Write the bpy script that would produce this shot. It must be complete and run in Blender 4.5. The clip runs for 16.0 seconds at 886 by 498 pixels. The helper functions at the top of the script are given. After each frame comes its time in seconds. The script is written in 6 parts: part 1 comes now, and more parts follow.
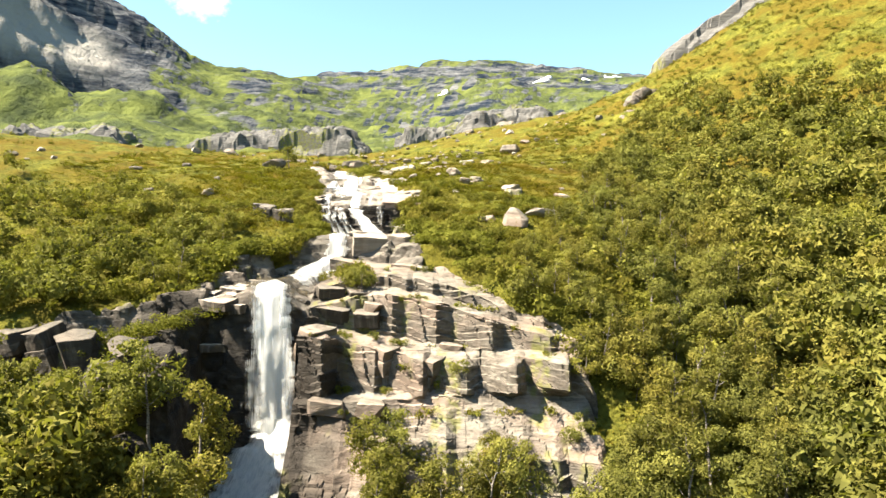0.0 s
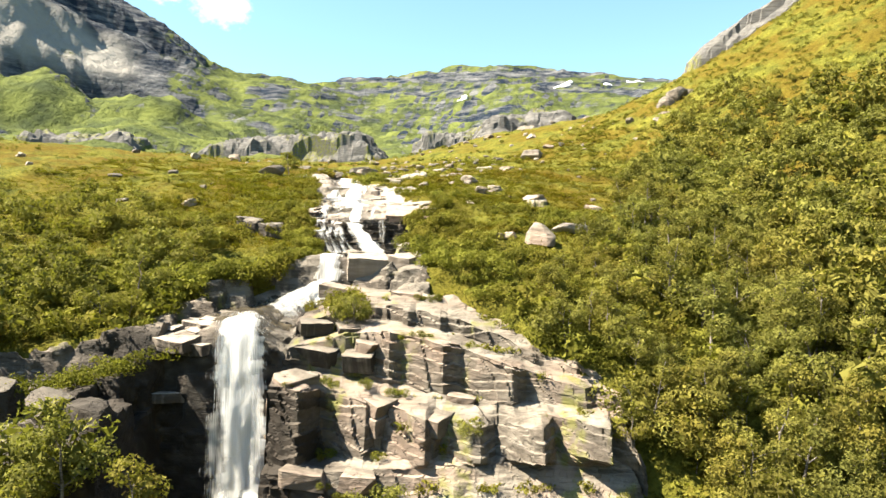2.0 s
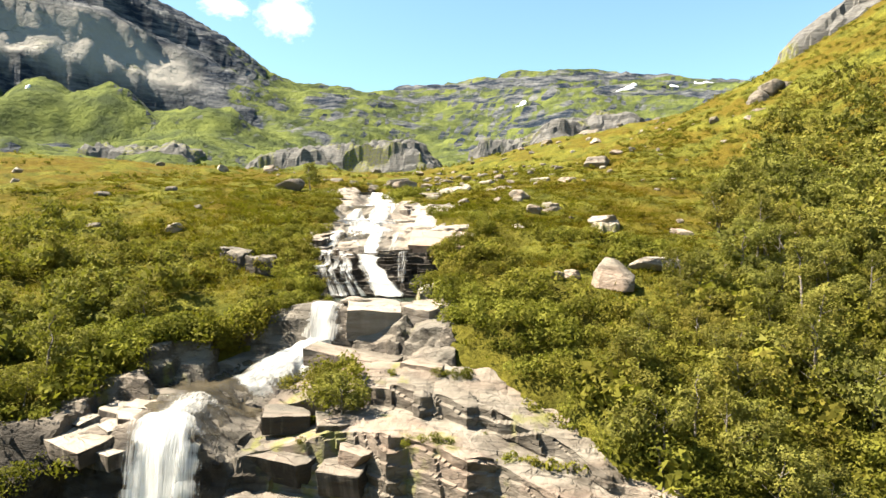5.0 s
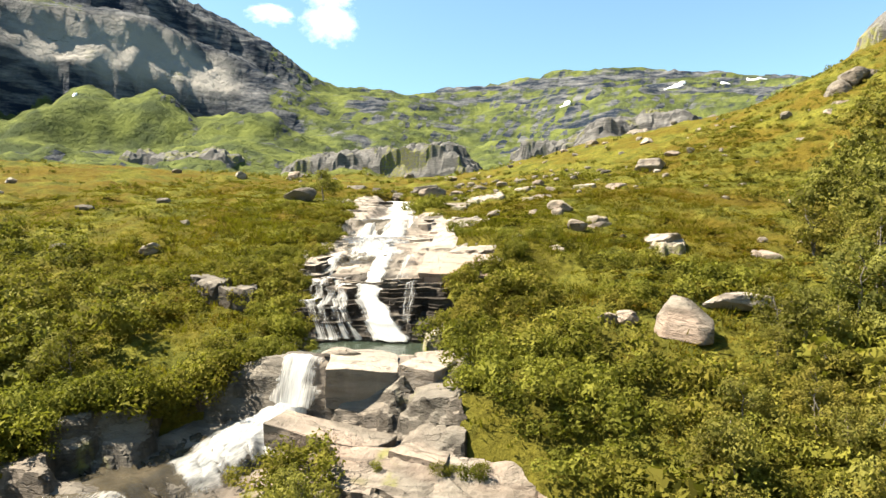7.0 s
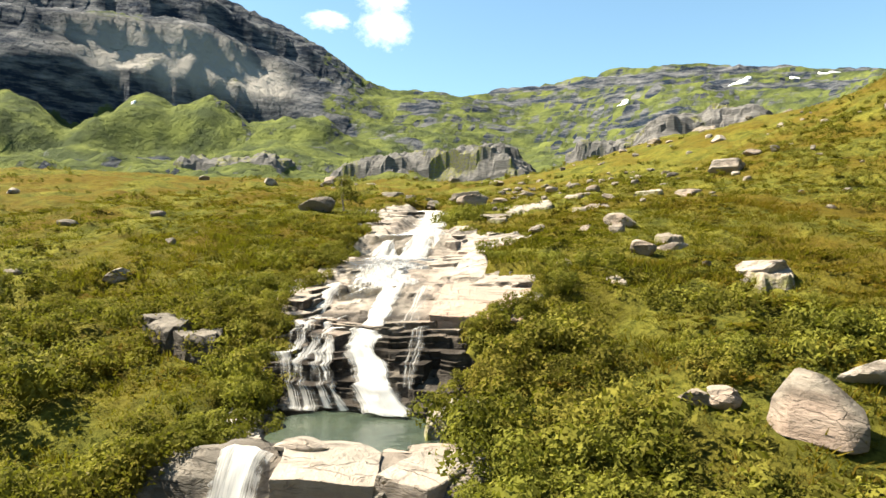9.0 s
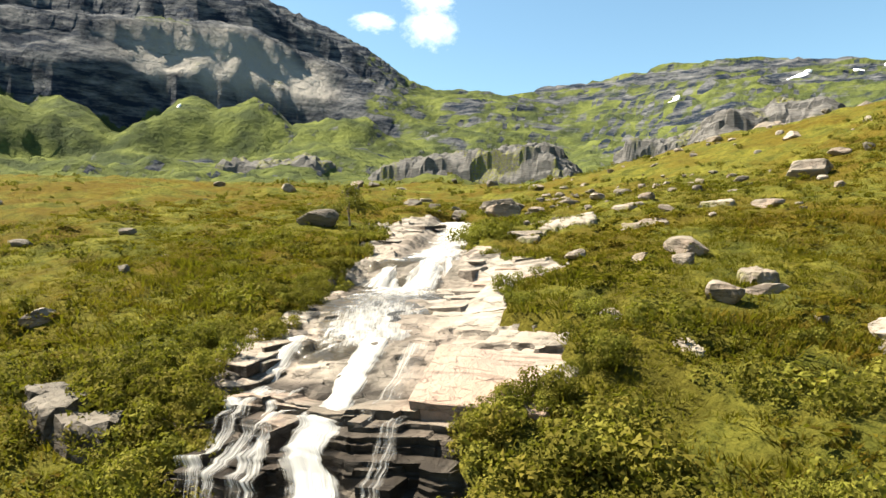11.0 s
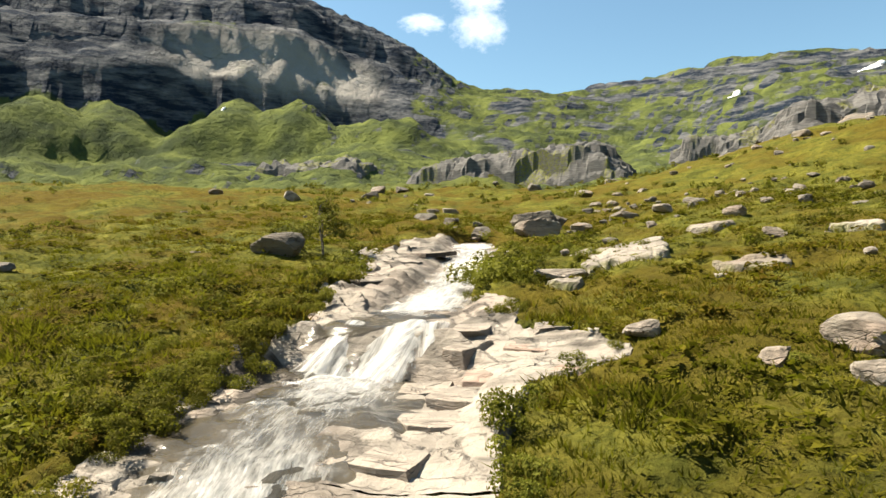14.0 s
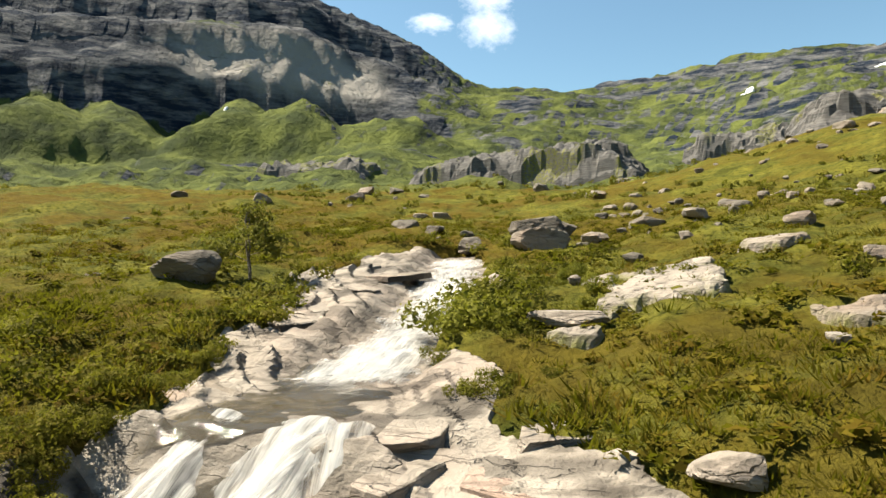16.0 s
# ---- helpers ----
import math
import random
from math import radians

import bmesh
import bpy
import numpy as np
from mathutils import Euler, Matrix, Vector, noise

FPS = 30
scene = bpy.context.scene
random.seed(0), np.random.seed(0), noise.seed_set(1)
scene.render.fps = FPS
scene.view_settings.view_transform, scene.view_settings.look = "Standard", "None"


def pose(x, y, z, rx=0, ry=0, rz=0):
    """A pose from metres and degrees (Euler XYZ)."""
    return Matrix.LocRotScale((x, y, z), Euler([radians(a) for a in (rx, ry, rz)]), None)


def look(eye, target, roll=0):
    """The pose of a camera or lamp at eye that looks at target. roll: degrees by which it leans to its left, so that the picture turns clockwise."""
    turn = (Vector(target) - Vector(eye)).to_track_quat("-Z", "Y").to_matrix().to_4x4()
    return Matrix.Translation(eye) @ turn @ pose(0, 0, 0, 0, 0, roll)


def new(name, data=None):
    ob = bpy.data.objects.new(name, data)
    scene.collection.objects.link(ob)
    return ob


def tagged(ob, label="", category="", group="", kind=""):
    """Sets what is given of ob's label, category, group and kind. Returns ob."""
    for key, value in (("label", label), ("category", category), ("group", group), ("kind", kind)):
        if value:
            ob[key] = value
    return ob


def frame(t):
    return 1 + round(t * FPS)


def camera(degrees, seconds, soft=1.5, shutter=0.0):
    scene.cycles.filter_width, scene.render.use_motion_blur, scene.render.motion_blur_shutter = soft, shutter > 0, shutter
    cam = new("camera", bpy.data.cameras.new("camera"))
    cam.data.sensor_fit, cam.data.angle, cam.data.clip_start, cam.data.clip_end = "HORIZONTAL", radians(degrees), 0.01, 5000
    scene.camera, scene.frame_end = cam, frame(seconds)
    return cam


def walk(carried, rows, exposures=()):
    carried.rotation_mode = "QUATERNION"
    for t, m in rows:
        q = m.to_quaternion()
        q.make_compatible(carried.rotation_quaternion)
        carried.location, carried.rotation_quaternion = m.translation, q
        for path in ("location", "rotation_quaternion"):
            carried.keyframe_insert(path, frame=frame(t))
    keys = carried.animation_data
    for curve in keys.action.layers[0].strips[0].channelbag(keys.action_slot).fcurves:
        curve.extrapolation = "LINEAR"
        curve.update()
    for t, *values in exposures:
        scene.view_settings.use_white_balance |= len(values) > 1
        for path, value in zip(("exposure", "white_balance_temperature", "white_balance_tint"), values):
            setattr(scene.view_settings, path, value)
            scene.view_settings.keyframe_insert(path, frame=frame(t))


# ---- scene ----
cam = camera(66.3, 16.0)
walk(cam, [
    (0.0, pose(0.000, 0.000, 0.000, 89.393, 0.124, -0.000)),
    (0.5, pose(0.162, 3.338, 0.344, 89.532, 0.101, 0.317)),
    (1.0, pose(0.364, 6.607, 0.722, 89.639, 0.082, 0.578)),
    (1.5, pose(0.597, 9.760, 1.143, 89.802, -0.051, 1.040)),
    (2.0, pose(0.837, 12.838, 1.606, 89.906, -0.094, 1.643)),
    (2.5, pose(1.099, 15.935, 2.090, 90.029, -0.062, 2.592)),
    (3.0, pose(1.367, 19.075, 2.559, 90.151, -0.130, 3.542)),
    (3.5, pose(1.607, 22.308, 3.060, 90.244, -0.095, 4.463)),
    (4.0, pose(1.839, 25.472, 3.518, 90.368, -0.052, 5.271)),
    (6.5, pose(2.511, 41.459, 6.161, 90.659, 0.070, 9.268)),
    (7.0, pose(2.552, 44.596, 6.628, 90.710, 0.093, 10.406)),
    (7.5, pose(2.547, 47.855, 7.132, 90.785, 0.010, 11.634)),
    (8.0, pose(2.512, 50.962, 7.620, 90.806, 0.035, 12.747)),
    (8.5, pose(2.403, 54.243, 8.124, 90.877, 0.057, 13.939)),
    (9.0, pose(2.251, 57.335, 8.591, 90.895, 0.083, 15.059)),
    (11.5, pose(0.898, 72.905, 11.376, 90.910, -0.015, 19.758)),
    (12.0, pose(0.450, 75.980, 11.844, 90.936, -0.061, 20.494)),
    (12.5, pose(-0.066, 79.152, 12.358, 90.961, -0.007, 21.257)),
    (13.0, pose(-0.611, 82.201, 12.838, 90.960, -0.047, 21.912)),
    (13.5, pose(-1.216, 85.417, 13.326, 90.931, -0.086, 22.565)),
    (14.0, pose(-1.839, 88.551, 13.777, 90.961, -0.021, 23.158)),
    (14.5, pose(-2.566, 91.830, 14.241, 91.006, -0.036, 23.417)),
    (15.0, pose(-3.255, 94.951, 14.600, 90.997, 0.052, 23.608)),
    (15.5, pose(-4.007, 98.177, 14.913, 90.989, 0.042, 23.789)),
    (16.0, pose(-4.717, 101.153, 15.202, 90.982, 0.132, 23.943)),
], exposures=[(0, 2.68), (4, 2.53), (7, 2.33), (9, 2.24), (12.5, 1.98), (16, 1.78)])

# ---- world, sun, exposure ----
SUN_AZ, SUN_EL = radians(-98), radians(52)      # azimuth from +y towards +x
world = bpy.data.worlds.new("sky")
scene.world = world
world.use_nodes = True
wn = world.node_tree
sky = wn.nodes.new("ShaderNodeTexSky")
sky.sky_type, sky.sun_disc = "NISHITA", False
sky.sun_elevation, sky.sun_rotation = SUN_EL, SUN_AZ % (2 * math.pi)
sky.air_density, sky.dust_density, sky.ozone_density = 1.0, 0.5, 0.6
wn.nodes["Background"].inputs[1].default_value = 0.044
tint = wn.nodes.new("ShaderNodeMix")
tint.data_type, tint.blend_type = "RGBA", "MULTIPLY"
tint.inputs[0].default_value, tint.inputs[7].default_value = 1.0, (1.02, 1.22, 1.14, 1)
wn.links.new(sky.outputs[0], tint.inputs[6])
wn.links.new(tint.outputs[2], wn.nodes["Background"].inputs[0])
sun = new("sun", bpy.data.lights.new("sun", "SUN"))
sun.data.energy, sun.data.angle, sun.data.color = 5.0, radians(0.55), (1.0, 0.90, 0.71)
sun.matrix_world = look((0, 0, 0), (-math.sin(SUN_AZ) * math.cos(SUN_EL), -math.cos(SUN_AZ) * math.cos(SUN_EL), -math.sin(SUN_EL)))


# ---- materials ----
class Mat:
    """A small builder of node materials; lengths in metres of the world."""

    def __init__(self, name, rough=0.8, spec=0.3):
        self.m = bpy.data.materials.new(name)
        self.m.use_nodes = True
        self.t = self.m.node_tree
        self.b = self.t.nodes["Principled BSDF"]
        self.b.inputs["Roughness"].default_value = rough
        self.b.inputs["Specular IOR Level"].default_value = spec
        self.pos = self.add("ShaderNodeTexCoord").outputs["Object"]

    def add(self, kind, operation=None, feature=None, data_type=None, blend_type=None, attribute_name=None):
        n = self.t.nodes.new(kind)
        if operation:
            n.operation = operation
        if feature:
            n.feature = feature
        if data_type:
            n.data_type = data_type
        if blend_type:
            n.blend_type = blend_type
        if attribute_name:
            n.attribute_name = attribute_name
        return n

    def link(self, a, b):
        self.t.links.new(a, b)
        return b

    def put(self, socket, v):
        if isinstance(v, (int, float)):
            socket.default_value = v
        elif isinstance(v, tuple):
            socket.default_value = (*v, 1.0) if len(v) == 3 and socket.type == "RGBA" else v
        else:
            self.link(v, socket)

    def scaled(self, sx, sy, sz, src=None):
        n = self.add("ShaderNodeMapping")
        self.link(src or self.pos, n.inputs["Vector"])
        n.inputs["Scale"].default_value = (sx, sy, sz)
        return n.outputs[0]

    def noise(self, scale, detail=4.0, rough=0.55, vec=None, lo=0.0, hi=1.0):
        n = self.add("ShaderNodeTexNoise")
        self.link(vec or self.pos, n.inputs["Vector"])
        n.inputs["Scale"].default_value, n.inputs["Detail"].default_value, n.inputs["Roughness"].default_value = scale, detail, rough
        return self.ramp(n.outputs["Fac"], lo, hi) if (lo, hi) != (0.0, 1.0) else n.outputs["Fac"]

    def voronoi(self, scale, feature="F1", vec=None, out="Distance"):
        n = self.add("ShaderNodeTexVoronoi", feature=feature)
        self.link(vec or self.pos, n.inputs["Vector"])
        n.inputs["Scale"].default_value = scale
        return n.outputs[out]

    def ramp(self, fac, lo, hi):
        n = self.add("ShaderNodeMapRange")
        self.link(fac, n.inputs["Value"])
        n.inputs["From Min"].default_value, n.inputs["From Max"].default_value = lo, hi
        return n.outputs[0]

    def mix(self, fac, a, b, blend="MIX"):
        n = self.add("ShaderNodeMix", data_type="RGBA", blend_type=blend)
        self.put(n.inputs[0], fac)
        self.put(n.inputs[6], a)
        self.put(n.inputs[7], b)
        return n.outputs[2]

    def math(self, op, a, b=0.0):
        n = self.add("ShaderNodeMath", operation=op)
        self.put(n.inputs[0], a)
        self.put(n.inputs[1], b)
        return n.outputs[0]

    def attr(self, name):
        return self.add("ShaderNodeAttribute", attribute_name=name).outputs["Fac"]

    def color(self, c):
        self.put(self.b.inputs["Base Color"], c)
        return self

    def bump(self, height, strength=0.5, dist=0.1):
        n = self.add("ShaderNodeBump")
        n.inputs["Strength"].default_value, n.inputs["Distance"].default_value = strength, dist
        self.link(height, n.inputs["Height"])
        self.link(n.outputs[0], self.b.inputs["Normal"])
        return self


def rock_colour(k, pale=(0.27, 0.236, 0.198), grey=(0.14, 0.116, 0.092), dark=(0.03, 0.025, 0.02), pink=(0.30, 0.21, 0.165), pinkness=0.5):
    """Banded gneiss: pale and grey layers, rusty and dark stains, black cracks."""
    band = k.noise(0.55, 5, 0.6, k.scaled(0.5, 0.8, 3.2), 0.36, 0.62)
    grain = k.noise(9.0, 4, 0.65, None, 0.3, 0.7)
    c = k.mix(band, grey, pale)
    c = k.mix(k.math("MULTIPLY", k.noise(0.16, 3, 0.5, None, 0.45, 0.6), pinkness), c, pink)
    bed_turn = k.add("ShaderNodeMapping")
    k.link(k.pos, bed_turn.inputs["Vector"])
    bed_turn.inputs["Rotation"].default_value, bed_turn.inputs["Scale"].default_value = (0.35, 0.12, 0.38), (0.22, 1.5, 2.2)
    parting = k.noise(0.8, 6, 0.6, bed_turn.outputs[0], 0.56, 0.64)
    c = k.mix(k.math("MULTIPLY", parting, 0.6), c, dark)
    c = k.mix(k.math("MULTIPLY", k.noise(0.5, 6, 0.68, k.scaled(1.2, 1.2, 0.5), 0.58, 0.72), 0.35), c, dark)
    c = k.mix(k.math("MULTIPLY", grain, 0.28), c, (0.17, 0.145, 0.115))
    bent = k.add("ShaderNodeVectorMath", operation="ADD")
    k.link(k.scaled(0.28, 1.5, 2.6), bent.inputs[0])
    wob = k.add("ShaderNodeTexNoise")
    k.link(k.pos, wob.inputs["Vector"])
    wob.inputs["Scale"].default_value, wob.inputs["Detail"].default_value = 1.1, 4.0
    k.link(wob.outputs["Color"], bent.inputs[1])
    crack = k.ramp(k.voronoi(0.8, "DISTANCE_TO_EDGE", bent.outputs[0]), 0.035, 0.008)
    crack = k.math("MULTIPLY", crack, k.noise(0.7, 4, 0.6, None, 0.46, 0.6))
    return k.mix(k.math("MULTIPLY", crack, 0.3), c, (0.028, 0.022, 0.018)), crack


def make_rock(name, **kw):
    k = Mat(name, 0.75, 0.18)
    c, crack = rock_colour(k, **kw)
    up = k.add("ShaderNodeSeparateXYZ")
    k.link(k.add("ShaderNodeNewGeometry").outputs["True Normal"], up.inputs[0])
    # run-off streaks; the darkening also paints shade onto the steep faces
    streak = k.math("MULTIPLY", k.noise(0.45, 5, 0.62, k.scaled(1.5, 1.5, 0.16), 0.34, 0.52), k.ramp(up.outputs[2], 0.62, 0.36))
    # wet holds real damp and the shade painted in the main recess
    wet = k.math("MAXIMUM", k.attr("wet"), k.math("MULTIPLY", streak, k.math("MULTIPLY", k.attr("stain_shade"), 0.85)))
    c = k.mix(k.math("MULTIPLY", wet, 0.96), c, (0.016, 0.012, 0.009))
    moss = k.math("MULTIPLY", k.attr("moss"), k.noise(1.1, 5, 0.6, None, 0.42, 0.58))
    c = k.mix(moss, c, (0.13, 0.13, 0.03))
    k.color(c)
    k.link(k.math("SUBTRACT", 0.82, k.math("MULTIPLY", wet, 0.12)), k.b.inputs["Roughness"])
    h = k.math("SUBTRACT", k.math("ADD", k.noise(1.6, 8, 0.65, k.scaled(1, 1, 2.4)), k.math("MULTIPLY", k.noise(14, 4), 0.15)), k.math("MULTIPLY", crack, 0.5))
    k.bump(h, 0.9, 0.25)
    return k.m


ROCK = make_rock("gneiss")
ROCK_BASE = make_rock("brown_gneiss", pale=(0.200, 0.176, 0.149), grey=(0.072, 0.059, 0.048))
ROCK_DARK = make_rock("dark_gneiss", pale=(0.15, 0.132, 0.112), grey=(0.08, 0.072, 0.062), pinkness=0.15)
ROCK_PALE = make_rock("pale_gneiss", pale=(0.31, 0.275, 0.235), grey=(0.19, 0.165, 0.14), pinkness=0.25)
ROCK_CRAG = make_rock("crag_gneiss", pale=(0.115, 0.112, 0.11), grey=(0.05, 0.051, 0.056), pinkness=0.0)
ROCK_PINK = make_rock("pink_gneiss", pale=(0.34, 0.26, 0.215), grey=(0.25, 0.185, 0.155), pinkness=0.9)


def make_ground():
    k = Mat("mountain_turf", 0.95, 0.04)
    green = k.mix(k.noise(0.35, 5, 0.6, None, 0.35, 0.65), (0.056, 0.060, 0.011), (0.143, 0.134, 0.022))
    green = k.mix(k.noise(2.5, 5, 0.7, None, 0.46, 0.70), green, (0.022, 0.028, 0.004))
    heath = k.mix(k.noise(1.2, 5, 0.65, None, 0.35, 0.65), (0.060, 0.041, 0.006), (0.102, 0.074, 0.010))
    c = k.mix(k.math("MULTIPLY", k.attr("heath"), k.noise(0.10, 6, 0.66, None, 0.44, 0.56)), green, heath)
    far = k.mix(k.noise(0.03, 7, 0.62, None, 0.38, 0.6), (0.098, 0.114, 0.032), (0.036, 0.047, 0.020))
    c = k.mix(k.attr("far"), c, far)
    rock, crack = rock_colour(k)
    # far crags: shade and blue haze of the cliffs put into the dark colour
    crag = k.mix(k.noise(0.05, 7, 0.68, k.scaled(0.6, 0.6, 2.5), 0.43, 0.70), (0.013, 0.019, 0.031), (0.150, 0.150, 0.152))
    # heath on far cliffs paints sunlight on one slab band as paler rock
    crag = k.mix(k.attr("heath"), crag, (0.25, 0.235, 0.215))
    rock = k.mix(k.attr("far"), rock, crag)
    # bare rock where the ground is steep, with a ragged edge
    up = k.add("ShaderNodeSeparateXYZ")
    k.link(k.add("ShaderNodeNewGeometry").outputs["True Normal"], up.inputs[0])
    ragged = k.math("MULTIPLY", k.math("SUBTRACT", k.noise(0.09, 9, 0.72, k.scaled(0.45, 0.45, 2.4)), 0.5), 0.42)
    level = k.math("ADD", k.math("ADD", up.outputs[2], k.attr("grassy")), k.math("MULTIPLY", k.math("SUBTRACT", 1.0, k.attr("far")), 0.8))
    steep = k.ramp(k.math("ADD", level, ragged), 0.70, 0.60)
    bare = k.math("MAXIMUM", steep, k.ramp(k.math("ADD", k.attr("bare"), k.math("MULTIPLY", ragged, 1.6)), 0.47, 0.58))
    k.color(k.mix(bare, c, rock))
    k.bump(k.math("ADD", k.noise(1.1, 8, 0.7), k.math("MULTIPLY", k.noise(0.08, 6, 0.65), k.math("MULTIPLY", k.attr("far"), 12.0))), 1.0, 0.7)
    return k.m


TURF = make_ground()


def make_leaf(name, a, b, dry=None, dryness=0.5, stand=0.0):
    k = Mat(name, 0.8, 0.04)
    info = k.add("ShaderNodeNewGeometry").outputs["Random Per Island"]
    thing = k.add("ShaderNodeObjectInfo").outputs["Random"]
    c = k.mix(info, a, b)
    # patches darkened to imitate shaded gaps inside the foliage
    clump = k.noise(0.45, 3, 0.5, k.add("ShaderNodeNewGeometry").outputs["Position"], 0.40, 0.62)
    c = k.mix(k.math("MULTIPLY", clump, 0.5), c, tuple(0.42 * v for v in a))
    if dry:
        c = k.mix(k.math("MULTIPLY", k.noise(0.07, 4, 0.6, k.add("ShaderNodeNewGeometry").outputs["Position"], 0.43, 0.62), dryness), c, dry)
        c = k.mix(k.math("MULTIPLY", k.ramp(thing, 0.6, 1.0), 0.35), c, dry)
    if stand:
        # tone cells: neighbouring plants differ, and shade between crowns is painted dark
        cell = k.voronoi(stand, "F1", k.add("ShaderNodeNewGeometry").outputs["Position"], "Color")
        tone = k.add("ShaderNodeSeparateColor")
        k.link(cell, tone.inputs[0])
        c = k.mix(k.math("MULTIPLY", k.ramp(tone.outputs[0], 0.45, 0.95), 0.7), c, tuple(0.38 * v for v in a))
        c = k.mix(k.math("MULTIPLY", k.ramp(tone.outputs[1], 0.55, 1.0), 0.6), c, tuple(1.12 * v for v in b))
    k.color(c)
    out = k.t.nodes["Material Output"]
    tr = k.add("ShaderNodeBsdfTranslucent")
    k.link(k.mix(0.5, c, (0.20, 0.22, 0.012)), tr.inputs[0])
    mixer = k.add("ShaderNodeMixShader")
    mixer.inputs[0].default_value = 0.3
    k.link(k.b.outputs[0], mixer.inputs[1])
    k.link(tr.outputs[0], mixer.inputs[2])
    k.link(mixer.outputs[0], out.inputs[0])
    return k.m


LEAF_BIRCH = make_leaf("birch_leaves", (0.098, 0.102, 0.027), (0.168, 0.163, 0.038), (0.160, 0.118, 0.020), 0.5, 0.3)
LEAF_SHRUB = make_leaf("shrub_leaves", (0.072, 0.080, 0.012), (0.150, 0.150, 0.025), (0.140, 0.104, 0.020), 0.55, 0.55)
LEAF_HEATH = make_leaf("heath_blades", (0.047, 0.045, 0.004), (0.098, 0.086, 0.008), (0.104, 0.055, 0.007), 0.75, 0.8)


def make_bark():
    k = Mat("birch_bark", 0.8)
    k.color(k.mix(k.noise(3.0, 4, 0.6, k.scaled(1, 1, 4), 0.4, 0.6), (0.05, 0.04, 0.03), (0.17, 0.15, 0.13)))
    k.bump(k.noise(20), 0.4, 0.02)
    return k.m


BARK = make_bark()


def make_foam(name, stretch, shade=(0.42, 0.45, 0.48), thin=0.16, dense=0.92):
    """White water: a dense core that breaks into fine strands where the sheet is thin, along the sheet's own UV."""
    k = Mat(name, 0.45, 0.4)
    uv = k.add("ShaderNodeTexCoord").outputs["UV"]
    strand = k.noise(1.0, 5, 0.6, k.scaled(stretch[0], stretch[1], 1, uv))
    fine = k.noise(1.0, 6, 0.68, k.scaled(stretch[0] * 5.0, stretch[1] * 1.4, 1, uv))
    both = k.math("ADD", k.math("MULTIPLY", k.math("SUBTRACT", strand, 0.5), 0.9), k.math("MULTIPLY", k.math("SUBTRACT", fine, 0.5), 0.8))
    k.color(k.mix(k.ramp(both, -0.20, 0.10), shade, (0.97, 0.95, 0.92)))
    cover = k.ramp(k.math("ADD", k.attr("foam"), both), thin, dense)
    k.bump(both, 0.8, 0.3)
    spray, clear, body, out = k.add("ShaderNodeBsdfTranslucent"), k.add("ShaderNodeBsdfTransparent"), k.add("ShaderNodeMixShader"), k.add("ShaderNodeMixShader")
    spray.inputs[0].default_value, body.inputs[0].default_value = (0.95, 0.95, 0.95, 1), 0.55
    k.link(k.b.outputs[0], body.inputs[1])
    k.link(spray.outputs[0], body.inputs[2])
    k.link(cover, out.inputs[0])
    k.link(clear.outputs[0], out.inputs[1])
    k.link(body.outputs[0], out.inputs[2])
    k.link(out.outputs[0], k.t.nodes["Material Output"].inputs[0])
    return k.m


FOAM_FALL = make_foam("falling_water", (4.5, 0.38), (0.60, 0.62, 0.64), 0.33, 0.80)
FOAM_STEP = make_foam("step_water", (6.0, 0.8), thin=0.24, dense=0.85)
FOAM_RUN = make_foam("running_white_water", (4.0, 1.7))


def make_stream(name, tint, deep, clear=0.6):
    k = Mat(name, 0.06, 0.5)
    k.color(k.mix(k.noise(0.5, 4, 0.6, None, 0.35, 0.65), tint, deep))
    k.b.inputs["IOR"].default_value = 1.33
    k.link(k.math("MULTIPLY", k.ramp(k.attr("foam"), 0.0, 0.35), clear), k.b.inputs["Alpha"])
    k.bump(k.math("ADD", k.noise(2.2, 4, 0.6), k.math("MULTIPLY", k.noise(9.0, 3), 0.3)), 0.5, 0.08)
    return k.m


STREAM = make_stream("shallow_brown_water", (0.075, 0.062, 0.042), (0.032, 0.028, 0.020), 0.75)
POOL = make_stream("green_pool_water", (0.050, 0.064, 0.044), (0.030, 0.042, 0.032), 0.9)


def make_snow():
    k = Mat("old_snow", 0.6)
    k.color(k.mix(k.noise(0.15, 5, 0.6, None, 0.4, 0.6), (0.8, 0.82, 0.85), (0.62, 0.64, 0.66)))
    k.bump(k.noise(0.3, 5), 0.4, 0.4)
    return k.m


SNOW = make_snow()


# ---- shape helpers ----
def part(name, mesh, material, parent=None, label=""):
    ob = new(name, mesh)
    if material and not mesh.materials:
        mesh.materials.append(material)
    if parent:
        ob.parent = parent
    return tagged(ob, label)


def arrays_mesh(name, verts, faces, smooth=False, attrs=None, uv=None):
    """A mesh from numpy arrays; faces is an n x 3 or n x 4 array."""
    me = bpy.data.meshes.new(name)
    verts, faces = np.asarray(verts, np.float32), np.asarray(faces, np.int32)
    n, k = faces.shape
    me.vertices.add(len(verts))
    me.vertices.foreach_set("co", verts.ravel())
    me.loops.add(n * k)
    me.loops.foreach_set("vertex_index", faces.ravel())
    me.polygons.add(n)
    me.polygons.foreach_set("loop_start", np.arange(0, n * k, k, dtype=np.int32))
    me.polygons.foreach_set("use_smooth", np.full(n, smooth))
    for key, values in (attrs or {}).items():
        me.attributes.new(key, "FLOAT", "POINT").data.foreach_set("value", np.asarray(values, np.float32).ravel())
    if uv is not None:
        me.uv_layers.new(name="UVMap").data.foreach_set("uv", np.asarray(uv, np.float32)[faces.ravel()].ravel())
    me.update(calc_edges=True)
    return me


